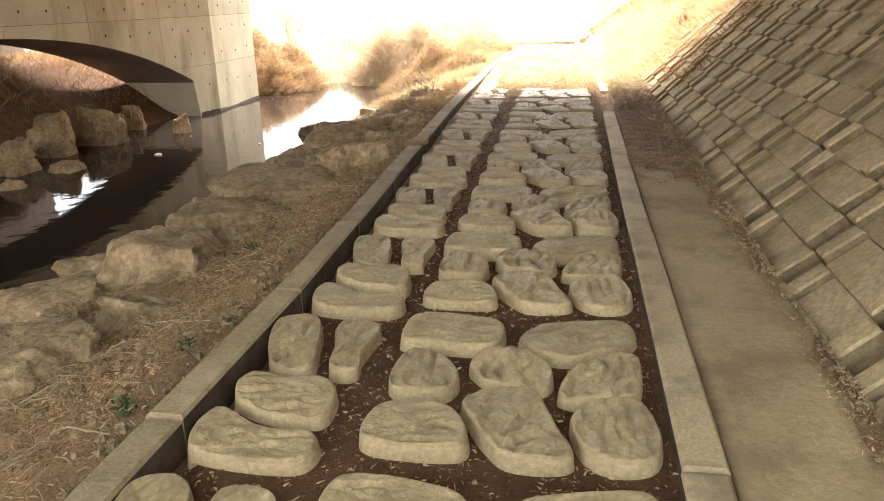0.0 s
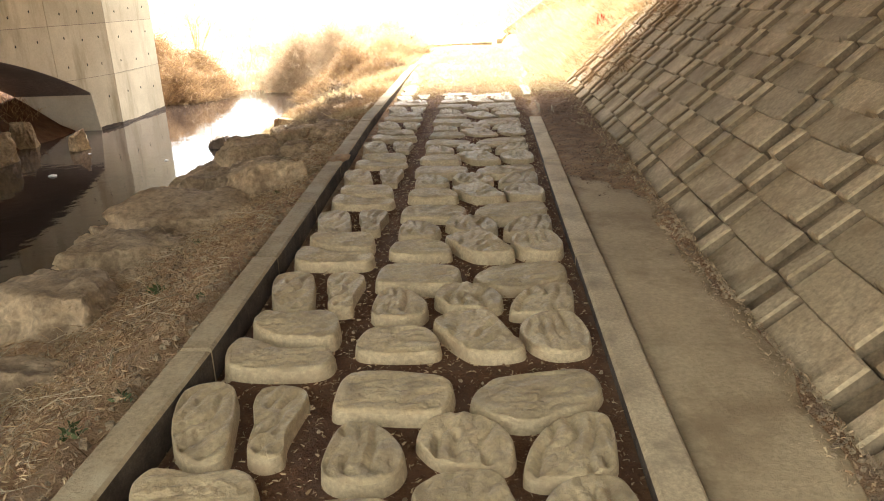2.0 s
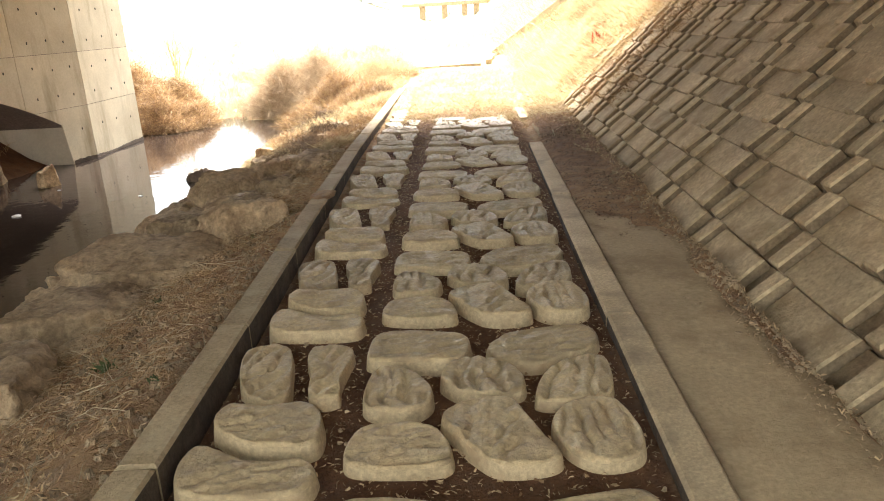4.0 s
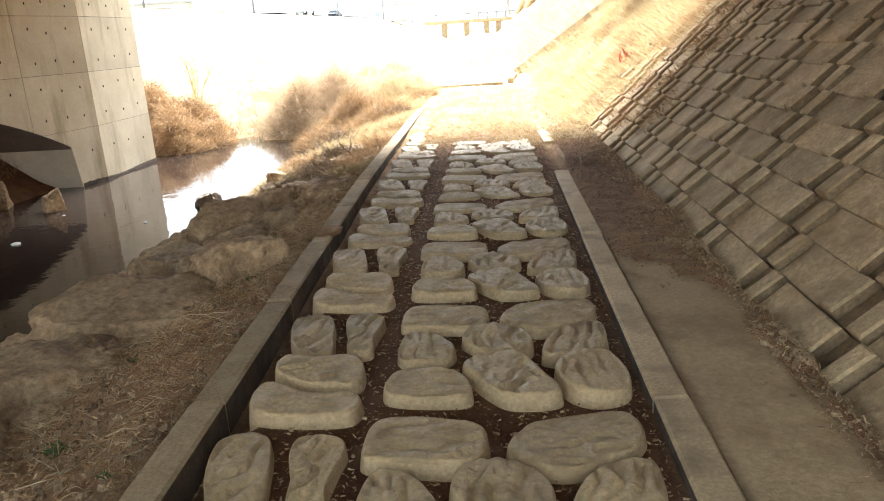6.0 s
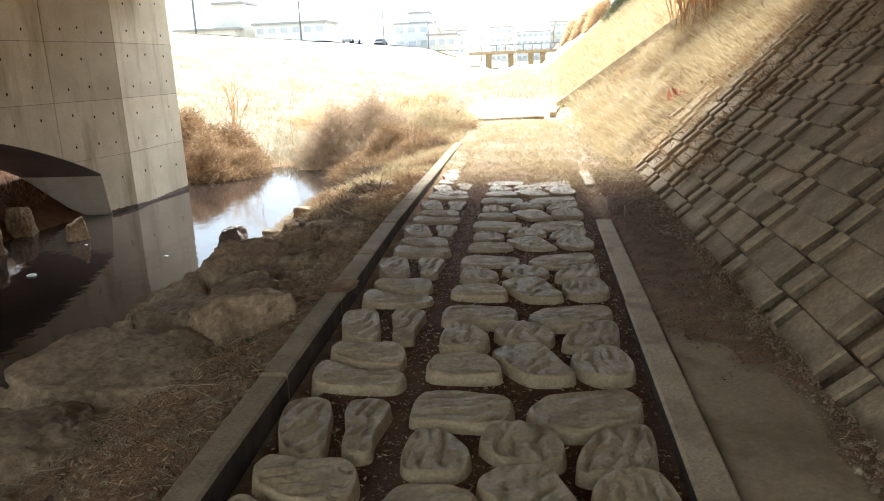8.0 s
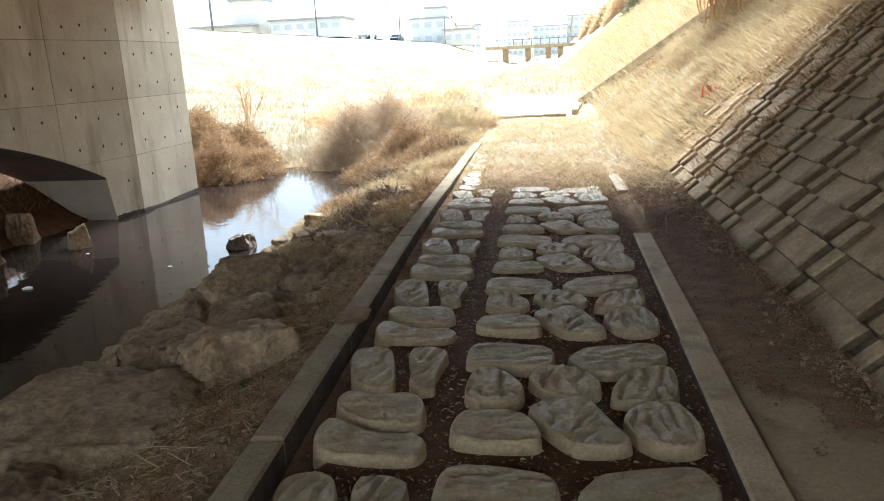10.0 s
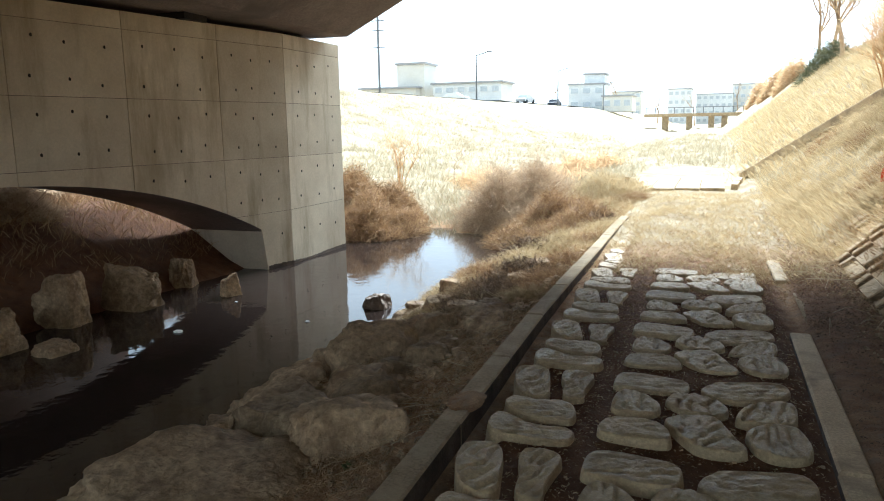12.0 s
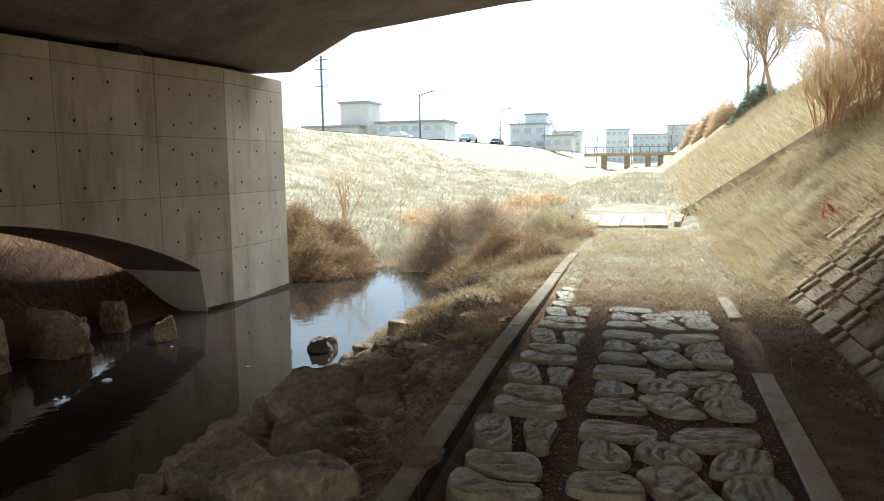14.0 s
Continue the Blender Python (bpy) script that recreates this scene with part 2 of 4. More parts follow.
# ---- bridge: pier with arch, deck ----
bridge = tagged(empty("bridge", -6.6, 5, -1.3), "stained concrete road bridge with arched pier over the stream", "bridge")
INV = Matrix.Translation((6.6, -5, 1.3))


def under_bridge(ob):
    ob.matrix_basis = INV
    return ob


def pier_face_x(y):
    return -6.5 - 0.19 * max(0.0, 11.4 - y)


ARCH_MID, ARCH_HALF = 6.0, 4.78


def arch_z(y):
    u = (y - ARCH_MID) / ARCH_HALF
    return -2.0 if abs(u) >= 1 else -0.17 + 1.08 * (1 - abs(u) ** 2.4)


PIER_Y0, PIER_Y1, PIER_TOP, PIER_DEEP = -4.0, 13.4, 3.12, 1.5
ys = sorted(set([PIER_Y0, 11.4, PIER_Y1, ARCH_MID - ARCH_HALF, ARCH_MID + ARCH_HALF] + list(np.linspace(ARCH_MID - ARCH_HALF, ARCH_MID + ARCH_HALF, 41))))
v, f = [], []
for y in ys:
    inside = abs(y - ARCH_MID) < ARCH_HALF - 1e-6
    zb = arch_z(y) if inside else (-0.17 if abs(abs(y - ARCH_MID) - ARCH_HALF) < 1e-6 else -1.4)
    xf = pier_face_x(y) - 0.02
    v += [(xf, y, zb), (xf, y, PIER_TOP), (xf - PIER_DEEP, y, PIER_TOP), (xf - PIER_DEEP, y, zb)]
for i in range(len(ys) - 1):
    a, b = 4 * i, 4 * i + 4
    for k in range(4):
        f.append((a + k, b + k, b + (k + 1) % 4, a + (k + 1) % 4))
f += [(3, 2, 1, 0), tuple(4 * (len(ys) - 1) + k for k in range(4))]
# darker concrete on the body paints shade into arch underside and panel seams
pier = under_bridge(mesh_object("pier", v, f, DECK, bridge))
# footing walls at both ends of the arch
for name_y0, name_y1 in ((ARCH_MID + ARCH_HALF, PIER_Y1), (PIER_Y0, ARCH_MID - ARCH_HALF)):
    v = []
    for z in (-1.5, -0.17):
        for y in (name_y0 - 0.001, name_y1 - 0.002):
            xf = pier_face_x(y) - 0.022
            v += [(xf, y, z), (xf - PIER_DEEP + 0.005, y, z)]
    f = [(0, 2, 6, 4), (1, 5, 7, 3), (0, 4, 5, 1), (2, 3, 7, 6), (4, 6, 7, 5), (0, 1, 3, 2)]
    under_bridge(mesh_object("footing", v, f, PIER, bridge))

rag = random.Random(4)
v, f = [], []
for y in np.linspace(ARCH_MID + ARCH_HALF + 0.02, PIER_Y1 - 0.02, 121):
    x = pier_face_x(y) + 0.006
    v += [(x, y, -1.0), (x, y, -0.775 + 0.02 * math.sin(3 * y) + rag.uniform(-0.012, 0.012)), (x - 0.02, y, -0.75), (x - 0.02, y, -1.0)]
for i in range(120):
    f += [(4 * i + k, 4 * i + 4 + k, 4 * i + 4 + (k + 1) % 4, 4 * i + (k + 1) % 4) for k in range(4)]
f += [(3, 2, 1, 0), (480, 481, 482, 483)]
under_bridge(mesh_object("waterline_crust", v, f, CRUST_AND_SHADE, bridge, label="dark crust of algae along the waterline"))

SEAM_Y = [-3.98, -2.4, -0.9, 0.6, 2.05, 3.65, 5.2, 6.8, 8.36, 9.97, 11.4, 13.38]
SEAM_Z = [-1.4, 0.14, 1.06, 1.97, 2.88, 3.12]
holes = []
for i in range(len(SEAM_Y) - 1):
    for k in range(len(SEAM_Z) - 1):
        y0, y1, z0, z1 = SEAM_Y[i] + 0.005, SEAM_Y[i + 1] - 0.005, SEAM_Z[k] + 0.004, SEAM_Z[k + 1] - 0.004
        cols = np.linspace(y0, y1, 9)
        v, f = [], []
        for y in cols:
            zb = min(max(z0, arch_z(y) if abs(y - ARCH_MID) < ARCH_HALF else z0), z1)
            x = pier_face_x(y)
            v += [(x - 0.018, y, zb), (x, y, zb), (x, y, z1), (x - 0.018, y, z1)]
        for a in range(8):
            p, q = 4 * a, 4 * a + 4
            if v[p + 2][2] - v[p][2] < 0.01 and v[q + 2][2] - v[q][2] < 0.01:
                continue
            for s in range(4):
                f.append((p + s, q + s, q + (s + 1) % 4, p + (s + 1) % 4))
        if not f:
            continue
        f += [(3, 2, 1, 0), (32, 33, 34, 35)]
        under_bridge(mesh_object("formwork_panel", v, f, PIER, pier)).matrix_basis = Matrix.Identity(4)
        if z1 - z0 > 0.5:
            for uy in (0.2, 0.5, 0.8):
                for uz in (0.22, 0.75):
                    y, z = y0 + (y1 - y0) * uy + random.uniform(-0.05, 0.05), z0 + (z1 - z0) * uz + random.uniform(-0.05, 0.05)
                    if z > arch_z(y) + 0.12:
                        holes.append((pier_face_x(y), y, z))
# flat discs: the shade inside each tie hole is painted on dark
v, f = [], []
for x, y, z in holes:
    o = len(v)
    v += [(x + 0.003, y + 0.024 * math.cos(a), z + 0.024 * math.sin(a)) for a in np.linspace(0, 2 * math.pi, 8, endpoint=False)]
    v += [(x + 0.0035, y, z)]
    f += [(o + k, o + (k + 1) % 8, o + 8) for k in range(8)]
ties = mesh_object("tie_hole", v, f, DARK, pier, label="small dark formwork tie holes")
ties["kind"] = "stuff"

# deck: haunched soffit along x, extruded in y
DECK_Y0, DECK_Y1 = -3.5, 12.9
soffit = [(-24, 4.25), (-14, 4.25), (-10, 3.9), (-8.6, 3.22), (-6.05, 3.2), (-4.8, 3.82), (-2.05, 4.12), (0.5, 4.25), (9.5, 4.25)]
outline = soffit + [(9.5, 5.1), (-24, 5.1)]
v = [(x, y, z) for y in (DECK_Y0, DECK_Y1) for x, z in outline]
m_ = len(outline)
f = [(i, (i + 1) % m_, m_ + (i + 1) % m_, m_ + i) for i in range(m_)]
f += [tuple(range(m_))[::-1], tuple(range(m_, 2 * m_))]
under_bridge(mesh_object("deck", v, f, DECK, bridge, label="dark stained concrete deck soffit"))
for y in (DECK_Y0, DECK_Y1 - 0.25):
    cv, cf = chamfer_box(33.4, 0.25, 0.9, 0.03)
    o_ = mesh_object("parapet", cv, cf, DECK, bridge)
    o_.matrix_basis = INV @ Matrix.Translation((-7.25, y + 0.125, 5.1))
cv, cf = chamfer_box(0.7, DECK_Y1 - DECK_Y0 + 1.0, 4.18, 0.03)
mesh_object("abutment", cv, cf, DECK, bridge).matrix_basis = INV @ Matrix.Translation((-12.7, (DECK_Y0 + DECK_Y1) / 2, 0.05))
for x in (-7.9, -6.9):
    for y in (-3, 0.5, 5, 9.5, 12.2):
        cv, cf = chamfer_box(0.5, 0.5, 0.1, 0.01)
        o_ = mesh_object("bearing", cv, cf, DARK, bridge)
        o_.matrix_basis = INV @ Matrix.Translation((x - 0.1, y, 3.11))

# ---- kerbs ----
KERB_LEN, EDGING_LEN = 1.15, 2.32


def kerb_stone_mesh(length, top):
    """A straight kerb stone with a clean top and shade painted dark on its sides."""
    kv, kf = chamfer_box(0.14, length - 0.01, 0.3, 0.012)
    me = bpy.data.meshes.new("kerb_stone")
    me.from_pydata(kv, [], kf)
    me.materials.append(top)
    me.materials.append(CRUST_AND_SHADE)
    # long side faces get the dark colour as painted shade
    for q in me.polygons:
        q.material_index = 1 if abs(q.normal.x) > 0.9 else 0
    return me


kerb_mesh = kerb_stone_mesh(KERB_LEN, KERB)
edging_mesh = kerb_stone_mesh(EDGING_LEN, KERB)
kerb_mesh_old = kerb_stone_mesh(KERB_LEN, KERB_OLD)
kerb_right = tagged(empty("kerb", 1.06, 0, -0.3), "weathered concrete edging kerb beside the stone path", "kerb", kind="structure")
kerb_left = tagged(empty("kerb", -0.7, 0, -0.3), "weathered concrete edging kerb along the riverbank", "kerb", kind="structure")
end_y = 6.0
for i in range(7):
    y = end_y - EDGING_LEN * (i + 0.5)
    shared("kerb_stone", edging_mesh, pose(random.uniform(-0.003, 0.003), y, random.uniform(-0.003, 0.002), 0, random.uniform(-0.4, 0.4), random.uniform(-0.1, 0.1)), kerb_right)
for y in (8.6, 10.9, 12.7, 14.9):
    shared("kerb_stone", kerb_mesh, pose(0.03, y, -0.02, 0, 0, 1), kerb_right)


def left_kerb_x(y):
    return float(np.interp(y, [-4, 0.3, 2.2, 3.9, 5.9, 12], [-0.72, -0.7, -0.76, -0.82, -0.89, -0.96]))


y = -8.95
while y < 12.3:
    a, b = left_kerb_x(y), left_kerb_x(y + KERB_LEN)
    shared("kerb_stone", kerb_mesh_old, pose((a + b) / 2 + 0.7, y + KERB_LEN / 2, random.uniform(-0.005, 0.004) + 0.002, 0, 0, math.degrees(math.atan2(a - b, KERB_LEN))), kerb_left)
    y += KERB_LEN

# ---- concrete strip beside the slope ----
v, f = [], []
cols, rows_ = np.linspace(1.145, 1.63, 7), np.linspace(-8.95, 7.5, 160)
for y in rows_:
    for x in cols:
        v.append((x + (0.035 * math.sin(y * 3.1) + 0.02 * math.sin(y * 11.3) if x > 1.6 else 0), y, -0.028 + 0.006 * math.sin(3 * y + 5 * x)))
n_ = len(cols)
for j in range(len(rows_) - 1):
    for i in range(n_ - 1):
        a = j * n_ + i
        f.append((a, a + 1, a + n_ + 1, a + n_))
strip = mesh_object("concrete_strip", v, f, SLAB, smooth=True)
sol = strip.modifiers.new("thick", "SOLIDIFY")
sol.thickness, sol.offset = 0.06, -1
tagged(strip, "dusty cracked concrete strip between kerb and slope", "pavement", kind="structure")

# ---- slope revetment blocks ----
TOE_X, TILT = 1.74, radians(40)
UP, OUT = Vector((math.cos(TILT), 0, math.sin(TILT))), Vector((-math.sin(TILT), 0, math.cos(TILT)))
PERIOD, RISE, STEP = 0.93, 0.23, 0.145
revetment = tagged(empty("slope_revetment", TOE_X, 3, -0.05), "ribbed interlocking concrete blocks paving the embankment slope", "revetment", kind="structure")


def block_mesh(seed):
    """A flat slab with two raised ribs on a recessed bed; x runs up the slope."""
    r = random.Random(seed)
    items = []
    for y0, y1, z in ((0.145, 0.275, -0.116), (0.432, 0.915, -0.1)):
        cv, cf = chamfer_box(RISE - 0.003, y1 - y0, 0.1, 0.005)
        items.append((cv, cf, Matrix.Translation((0, (y0 + y1) / 2, z)) @ pose(0, 0, 0, r.uniform(-0.6, 0.6), r.uniform(-0.5, 0.5), 0)))
    for y0 in (0.0, 0.275):
        w, h = 0.126 + r.uniform(-0.012, 0.008), 0.036 + r.uniform(-0.012, 0.01)
        cv, cf = chamfer_box(RISE - 0.004 + r.uniform(-0.006, 0.0), w, h + 0.1, 0.012)
        items.append((cv, cf, Matrix.Translation((r.uniform(-0.004, 0.004), y0 + 0.071, -0.1)) @ pose(0, 0, 0, r.uniform(-2.5, 2.5), r.uniform(-3, 3), r.uniform(-1.2, 1.2))))
    vs, fs = joined(items)
    me = bpy.data.meshes.new("block")
    me.from_pydata([tuple(p) for p in vs], [], fs)
    me.materials.append(BLOCK)
    me.materials.append(JOINT_DIRT_SHADE)
    # dirty joint colour on the bed and rib sides, with rib shade painted in
    for q in me.polygons:
        q.material_index = 1 if q.index < 10 or q.index in (20, 22, 30, 32) else 0
    return me


block_meshes = [block_mesh(i) for i in range(8)]
rest = []
frame_m = Matrix(((UP.x, 0, OUT.x), (0, 1, 0), (UP.z, 0, OUT.z))).to_4x4()
for k in range(32):
    y = -9.66 + (k * STEP) % PERIOD
    while y < 12.6:
        up = (k + 0.5) * RISE - 0.06
        buried = 10.0 + 1.03 * up if up < 2.6 else 13.0 - 0.34 * up
        y += PERIOD
        if y - PERIOD > min(buried, 12.4) + random.uniform(-0.5, 0.3) or (y > 10.8 and random.random() < 0.4):
            continue
        p = Vector((TOE_X, y - PERIOD, -0.05)) + UP * up + OUT * random.uniform(-0.005, 0.005)
        m = Matrix.Translation(p) @ frame_m @ pose(0, 0, 0, random.uniform(-0.5, 0.5), random.uniform(-0.4, 0.4), random.uniform(-0.5, 0.5))
        if k < 20 and y > 0.2 and y < 11:
            shared("block", random.choice(block_meshes), Matrix.Translation((-TOE_X, -3, 0.05)) @ m, revetment)
        else:
            me = random.choice(block_meshes)
            rest.append(([q.co.copy() for q in me.vertices], [list(q.vertices) for q in me.polygons], m))
vs, fs = joined(rest)
rest_ob = mesh_object("block_field", vs, fs, BLOCK, revetment)
rest_ob.data.materials.append(JOINT_DIRT_SHADE)
# same joint dirt and painted rib shade as on the single blocks
for q in rest_ob.data.polygons:
    q.material_index = 1 if q.index % 40 < 10 or q.index % 40 in (20, 22, 30, 32) else 0
rest_ob.matrix_basis = Matrix.Translation((-TOE_X, -3, 0.05))
rest_ob["kind"] = "stuff"

# ---- stone path ----
MODULE = 1.18
RIGHT_STONES = [
    [(-.06, 1.11), (-.05, 1.25), (.01, 1.3), (.2, 1.29), (.34, 1.24), (.37, 1.16), (.35, 1.04), (.29, 1.0), (.06, 1.02), (-.04, 1.04)],
    [(.45, 1.09), (.49, 1.2), (.57, 1.27), (.84, 1.33), (.91, 1.27), (.92, 1.17), (.86, 1.07), (.77, 1.02), (.65, .96), (.53, .99)],
    [(-.03, .73), (-.02, .88), (.01, .95), (.1, .94), (.18, .86), (.23, .75), (.21, .66), (.14, .61), (.05, .62), (-.01, .66)],
]
RIGHT_STONES += [
    [(.26, .87), (.29, .97), (.35, 1.01), (.44, 1.01), (.53, .95), (.58, .85), (.57, .75), (.5, .72), (.36, .74), (.29, .8)],
    [(.62, .71), (.65, .82), (.71, .93), (.8, 1.0), (.9, 1.01), (.93, .93), (.9, .72), (.8, .66), (.69, .65), (.63, .67)],
    [(-.05, .36), (-.03, .48), (.01, .52), (.11, .53), (.22, .51), (.28, .44), (.31, .34), (.28, .28), (.13, .27), (-.01, .29)],
]
RIGHT_STONES += [
    [(.27, .54), (.32, .63), (.43, .67), (.52, .66), (.56, .56), (.61, .42), (.66, .31), (.6, .26), (.46, .26), (.38, .34), (.32, .44)],
    [(.66, .51), (.71, .61), (.8, .66), (.89, .65), (.93, .56), (.95, .41), (.92, .31), (.84, .27), (.76, .28), (.7, .34), (.67, .43)],
]
LEFT_STONES = [
    [(-.58, .95), (-.61, 1.09), (-.6, 1.18), (-.52, 1.22), (-.44, 1.19), (-.4, 1.11), (-.36, .93), (-.33, .76), (-.38, .71), (-.46, .74), (-.53, .83)],
    [(-.32, 1.07), (-.32, 1.17), (-.27, 1.21), (-.17, 1.19), (-.13, 1.12), (-.14, 1.0), (-.15, .87), (-.14, .77), (-.2, .74), (-.26, .79), (-.28, .94)],
    [(-.54, .54), (-.56, .62), (-.52, .68), (-.38, .66), (-.25, .68), (-.18, .62), (-.15, .49), (-.17, .41), (-.27, .4), (-.38, .42), (-.48, .47)],
    [(-.55, .2), (-.58, .31), (-.56, .41), (-.5, .4), (-.38, .33), (-.27, .31), (-.17, .31), (-.12, .25), (-.15, .15), (-.3, .13), (-.48, .15)],
]


def stone_mesh(poly, seed):
    """A cast stone with rounded sides and a rippled top, about its own middle."""
    r = random.Random(seed)
    cx, cy = sum(p[0] for p in poly) / len(poly), sum(p[1] for p in poly) / len(poly)
    pts = [(x - cx, y - cy) for x, y in poly]
    ring, n = [], len(pts)
    for i in range(n):
        p0, p1, p2, p3 = (pts[(i + k - 1) % n] for k in range(4))
        for s in (0, 0.17, 0.33, 0.5, 0.67, 0.83):
            ring.append(tuple(0.5 * (2 * p1[c] + (p2[c] - p0[c]) * s + (2 * p0[c] - 5 * p1[c] + 4 * p2[c] - p3[c]) * s * s + (3 * p1[c] - p0[c] - 3 * p2[c] + p3[c]) * s ** 3) for c in (0, 1)))
    wide = max(p[0] for p in ring) - min(p[0] for p in ring) > 1.25 * (max(p[1] for p in ring) - min(p[1] for p in ring))
    ph = r.uniform(0, 6)
    v, f, N = [], [], len(ring)
    off = Vector((r.uniform(0, 90), r.uniform(0, 90), r.uniform(0, 90)))
    turn = r.uniform(-0.3, 0.3) + (0.15 if wide else 1.57)
    steps = [(1.07, -0.2), (1.055, -0.1), (1.035, -0.065), (1.015, -0.035), (1.0, -0.016), (0.98, -0.005), (0.95, 0), (0.91, 0), (0.85, 0), (0.78, 0), (0.71, 0), (0.64, 0), (0.57, 0), (0.5, 0), (0.43, 0), (0.36, 0), (0.29, 0), (0.22, 0), (0.14, 0), (0.07, 0)]
    wave = 0.085 if wide else 0.066
    for s, z in steps:
        for x, y in ring:
            x, y = x * s, y * s
            zz = z
            if s < 1.0:
                a, b = x * math.cos(turn) + y * math.sin(turn), y * math.cos(turn) - x * math.sin(turn)
                g = noise.noise(Vector((a * 6, b * 6, 0)) + off)
                h = noise.noise(Vector((a * 13, b * 26, 7)) + off)
                carve = 0.5 + 0.5 * math.sin(6.283 * b / wave + 6.5 * g + ph)
                broken = min(1.0, max(0.0, 0.65 + 1.5 * noise.noise(Vector((a * 9, b * 12, 31)) + off)))
                zz += (-(0.011 if wide else 0.021) * carve ** 3 * broken + 0.006 * g + 0.007 * h + 0.008 * noise.noise(Vector((a * 34, b * 46, 3)) + off)) * min(1, (1.0 - s) * 9)
            v.append((x, y, zz))
    v.append((0, 0, 0.0))
    for k in range(len(steps) - 1):
        for i in range(N):
            j = (i + 1) % N
            f.append((k * N + i, k * N + j, (k + 1) * N + j, (k + 1) * N + i))
    f += [((len(steps) - 1) * N + i, (len(steps) - 1) * N + (i + 1) % N, len(v) - 1) for i in range(N)]
    if sum(ring[i][0] * ring[(i + 1) % N][1] - ring[(i + 1) % N][0] * ring[i][1] for i in range(N)) < 0:
        f = [q[::-1] for q in f]
    me = bpy.data.meshes.new("paving_stone")
    me.from_pydata(v, [], f)
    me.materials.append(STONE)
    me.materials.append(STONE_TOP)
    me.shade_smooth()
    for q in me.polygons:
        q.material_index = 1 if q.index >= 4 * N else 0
    return me, cx, cy


paving = tagged(empty("stone_path", 0.2, 0, -0.14), "path of rounded rippled stone blocks set in brown soil", "path", kind="structure")
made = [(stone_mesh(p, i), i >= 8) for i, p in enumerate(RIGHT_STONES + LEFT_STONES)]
for k in range(-9, 10):
    for (me, cx, cy), is_left in made:
        y = -0.02 + cy * 0.975 + k * MODULE
        if y < -8.9 or y > 11.6:
            continue
        dx = -0.024 * max(0.0, y - 0.9) - 0.03 * float(smooth_step(0.6, -0.4, y)) if is_left else -0.008 * (y - 0.9)
        sink = -0.085 * float(smooth_step(7.2, 10.6, y))
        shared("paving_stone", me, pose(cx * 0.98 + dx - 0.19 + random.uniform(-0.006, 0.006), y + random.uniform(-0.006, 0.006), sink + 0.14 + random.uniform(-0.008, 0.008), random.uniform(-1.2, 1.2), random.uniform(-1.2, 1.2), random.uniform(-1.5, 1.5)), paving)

# ---- rocks ----
def boulder_mesh(seed, flat=0.75):
    """A broken angular block with worn edges, unit size, its middle near z = 0."""
    r = random.Random(seed)
    bm = bmesh.new()
    for a in (-1, 1):
        for b in (-1, 1):
            bm.verts.new((a * r.uniform(0.36, 0.52), b * r.uniform(0.36, 0.52), -0.45))
            k = r.uniform(0.6, 0.95)
            bm.verts.new((a * r.uniform(0.3, 0.5) * k, b * r.uniform(0.3, 0.5) * k, 0.3 * flat + r.uniform(-0.06, 0.16)))
    for _ in range(5):
        e = r.uniform(0, 6.28)
        bm.verts.new((0.53 * math.cos(e), 0.53 * math.sin(e), r.uniform(-0.3, 0.2)))
    done = bmesh.ops.convex_hull(bm, input=list(bm.verts))
    spare = {g for g in done["geom_interior"] + done["geom_unused"] if isinstance(g, bmesh.types.BMVert) and g.is_valid}
    bmesh.ops.delete(bm, geom=list(spare), context="VERTS")
    bmesh.ops.bevel(bm, geom=list(bm.edges), offset=0.03, segments=2, profile=0.6, affect="EDGES", clamp_overlap=True)
    bmesh.ops.triangulate(bm, faces=list(bm.faces))
    for _ in range(4):
        bmesh.ops.subdivide_edges(bm, edges=[e for e in bm.edges if e.calc_length() > 0.05], cuts=1)
        bmesh.ops.triangulate(bm, faces=list(bm.faces))
    off = Vector((r.uniform(0, 50), r.uniform(0, 50), r.uniform(0, 50)))
    bm.normal_update()
    for q in bm.verts:
        c = q.co
        layer = 0.014 * math.sin(22 * c.z + 5 * noise.noise(c * 3 + off))
        q.co = c + q.normal * (0.05 * noise.noise(c * 3.2 + off) + 0.05 * noise.noise(c * 7 + off) - 0.03 * max(0, 0.25 - abs(noise.noise(c * 5 - off)) * 2) + 0.028 * noise.noise(c * 18 + off)) + Vector((c.x, c.y, 0)) * layer
    me = bpy.data.meshes.new("boulder")
    bm.to_mesh(me)
    bm.free()
    me.materials.append(ROCK)
    me.shade_smooth()
    return me


boulder_meshes = [boulder_mesh(i, 0.5 + 0.5 * (i % 3) / 2) for i in range(9)]


def boulder(i, x, y, z, sx, sy, sz, turn, label, group):
    ob = new("boulder", boulder_meshes[i % 9])
    ob.matrix_basis = pose(x, y, z, random.uniform(-8, 8), random.uniform(-8, 8), turn) @ Matrix.Diagonal((sx, sy, sz, 1))
    return tagged(ob, label, "rock", group)


BANK_LABEL = "large flat tan boulder bedded in the soil of the riverbank"
EDGE_LABEL = "rough brown boulder at the edge of the dark water"
BANK = [(-1.85, 3.05, 1.15, 1.0, 20), (-1.9, 3.95, .7, .75, -15), (-1.4, 3.75, .62, .62, 30), (-1.85, 4.75, .55, .5, 10), (-2.35, 4.45, .6, .6, 40), (-1.95, 2.15, .7, .7, 10),
        (-2.4, 3.65, .6, .5, 60), (-2.45, 2.7, .55, .5, 5), (-2.1, 5.6, .75, .6, 30), (-2.6, 7.1, .55, .5, -20)]
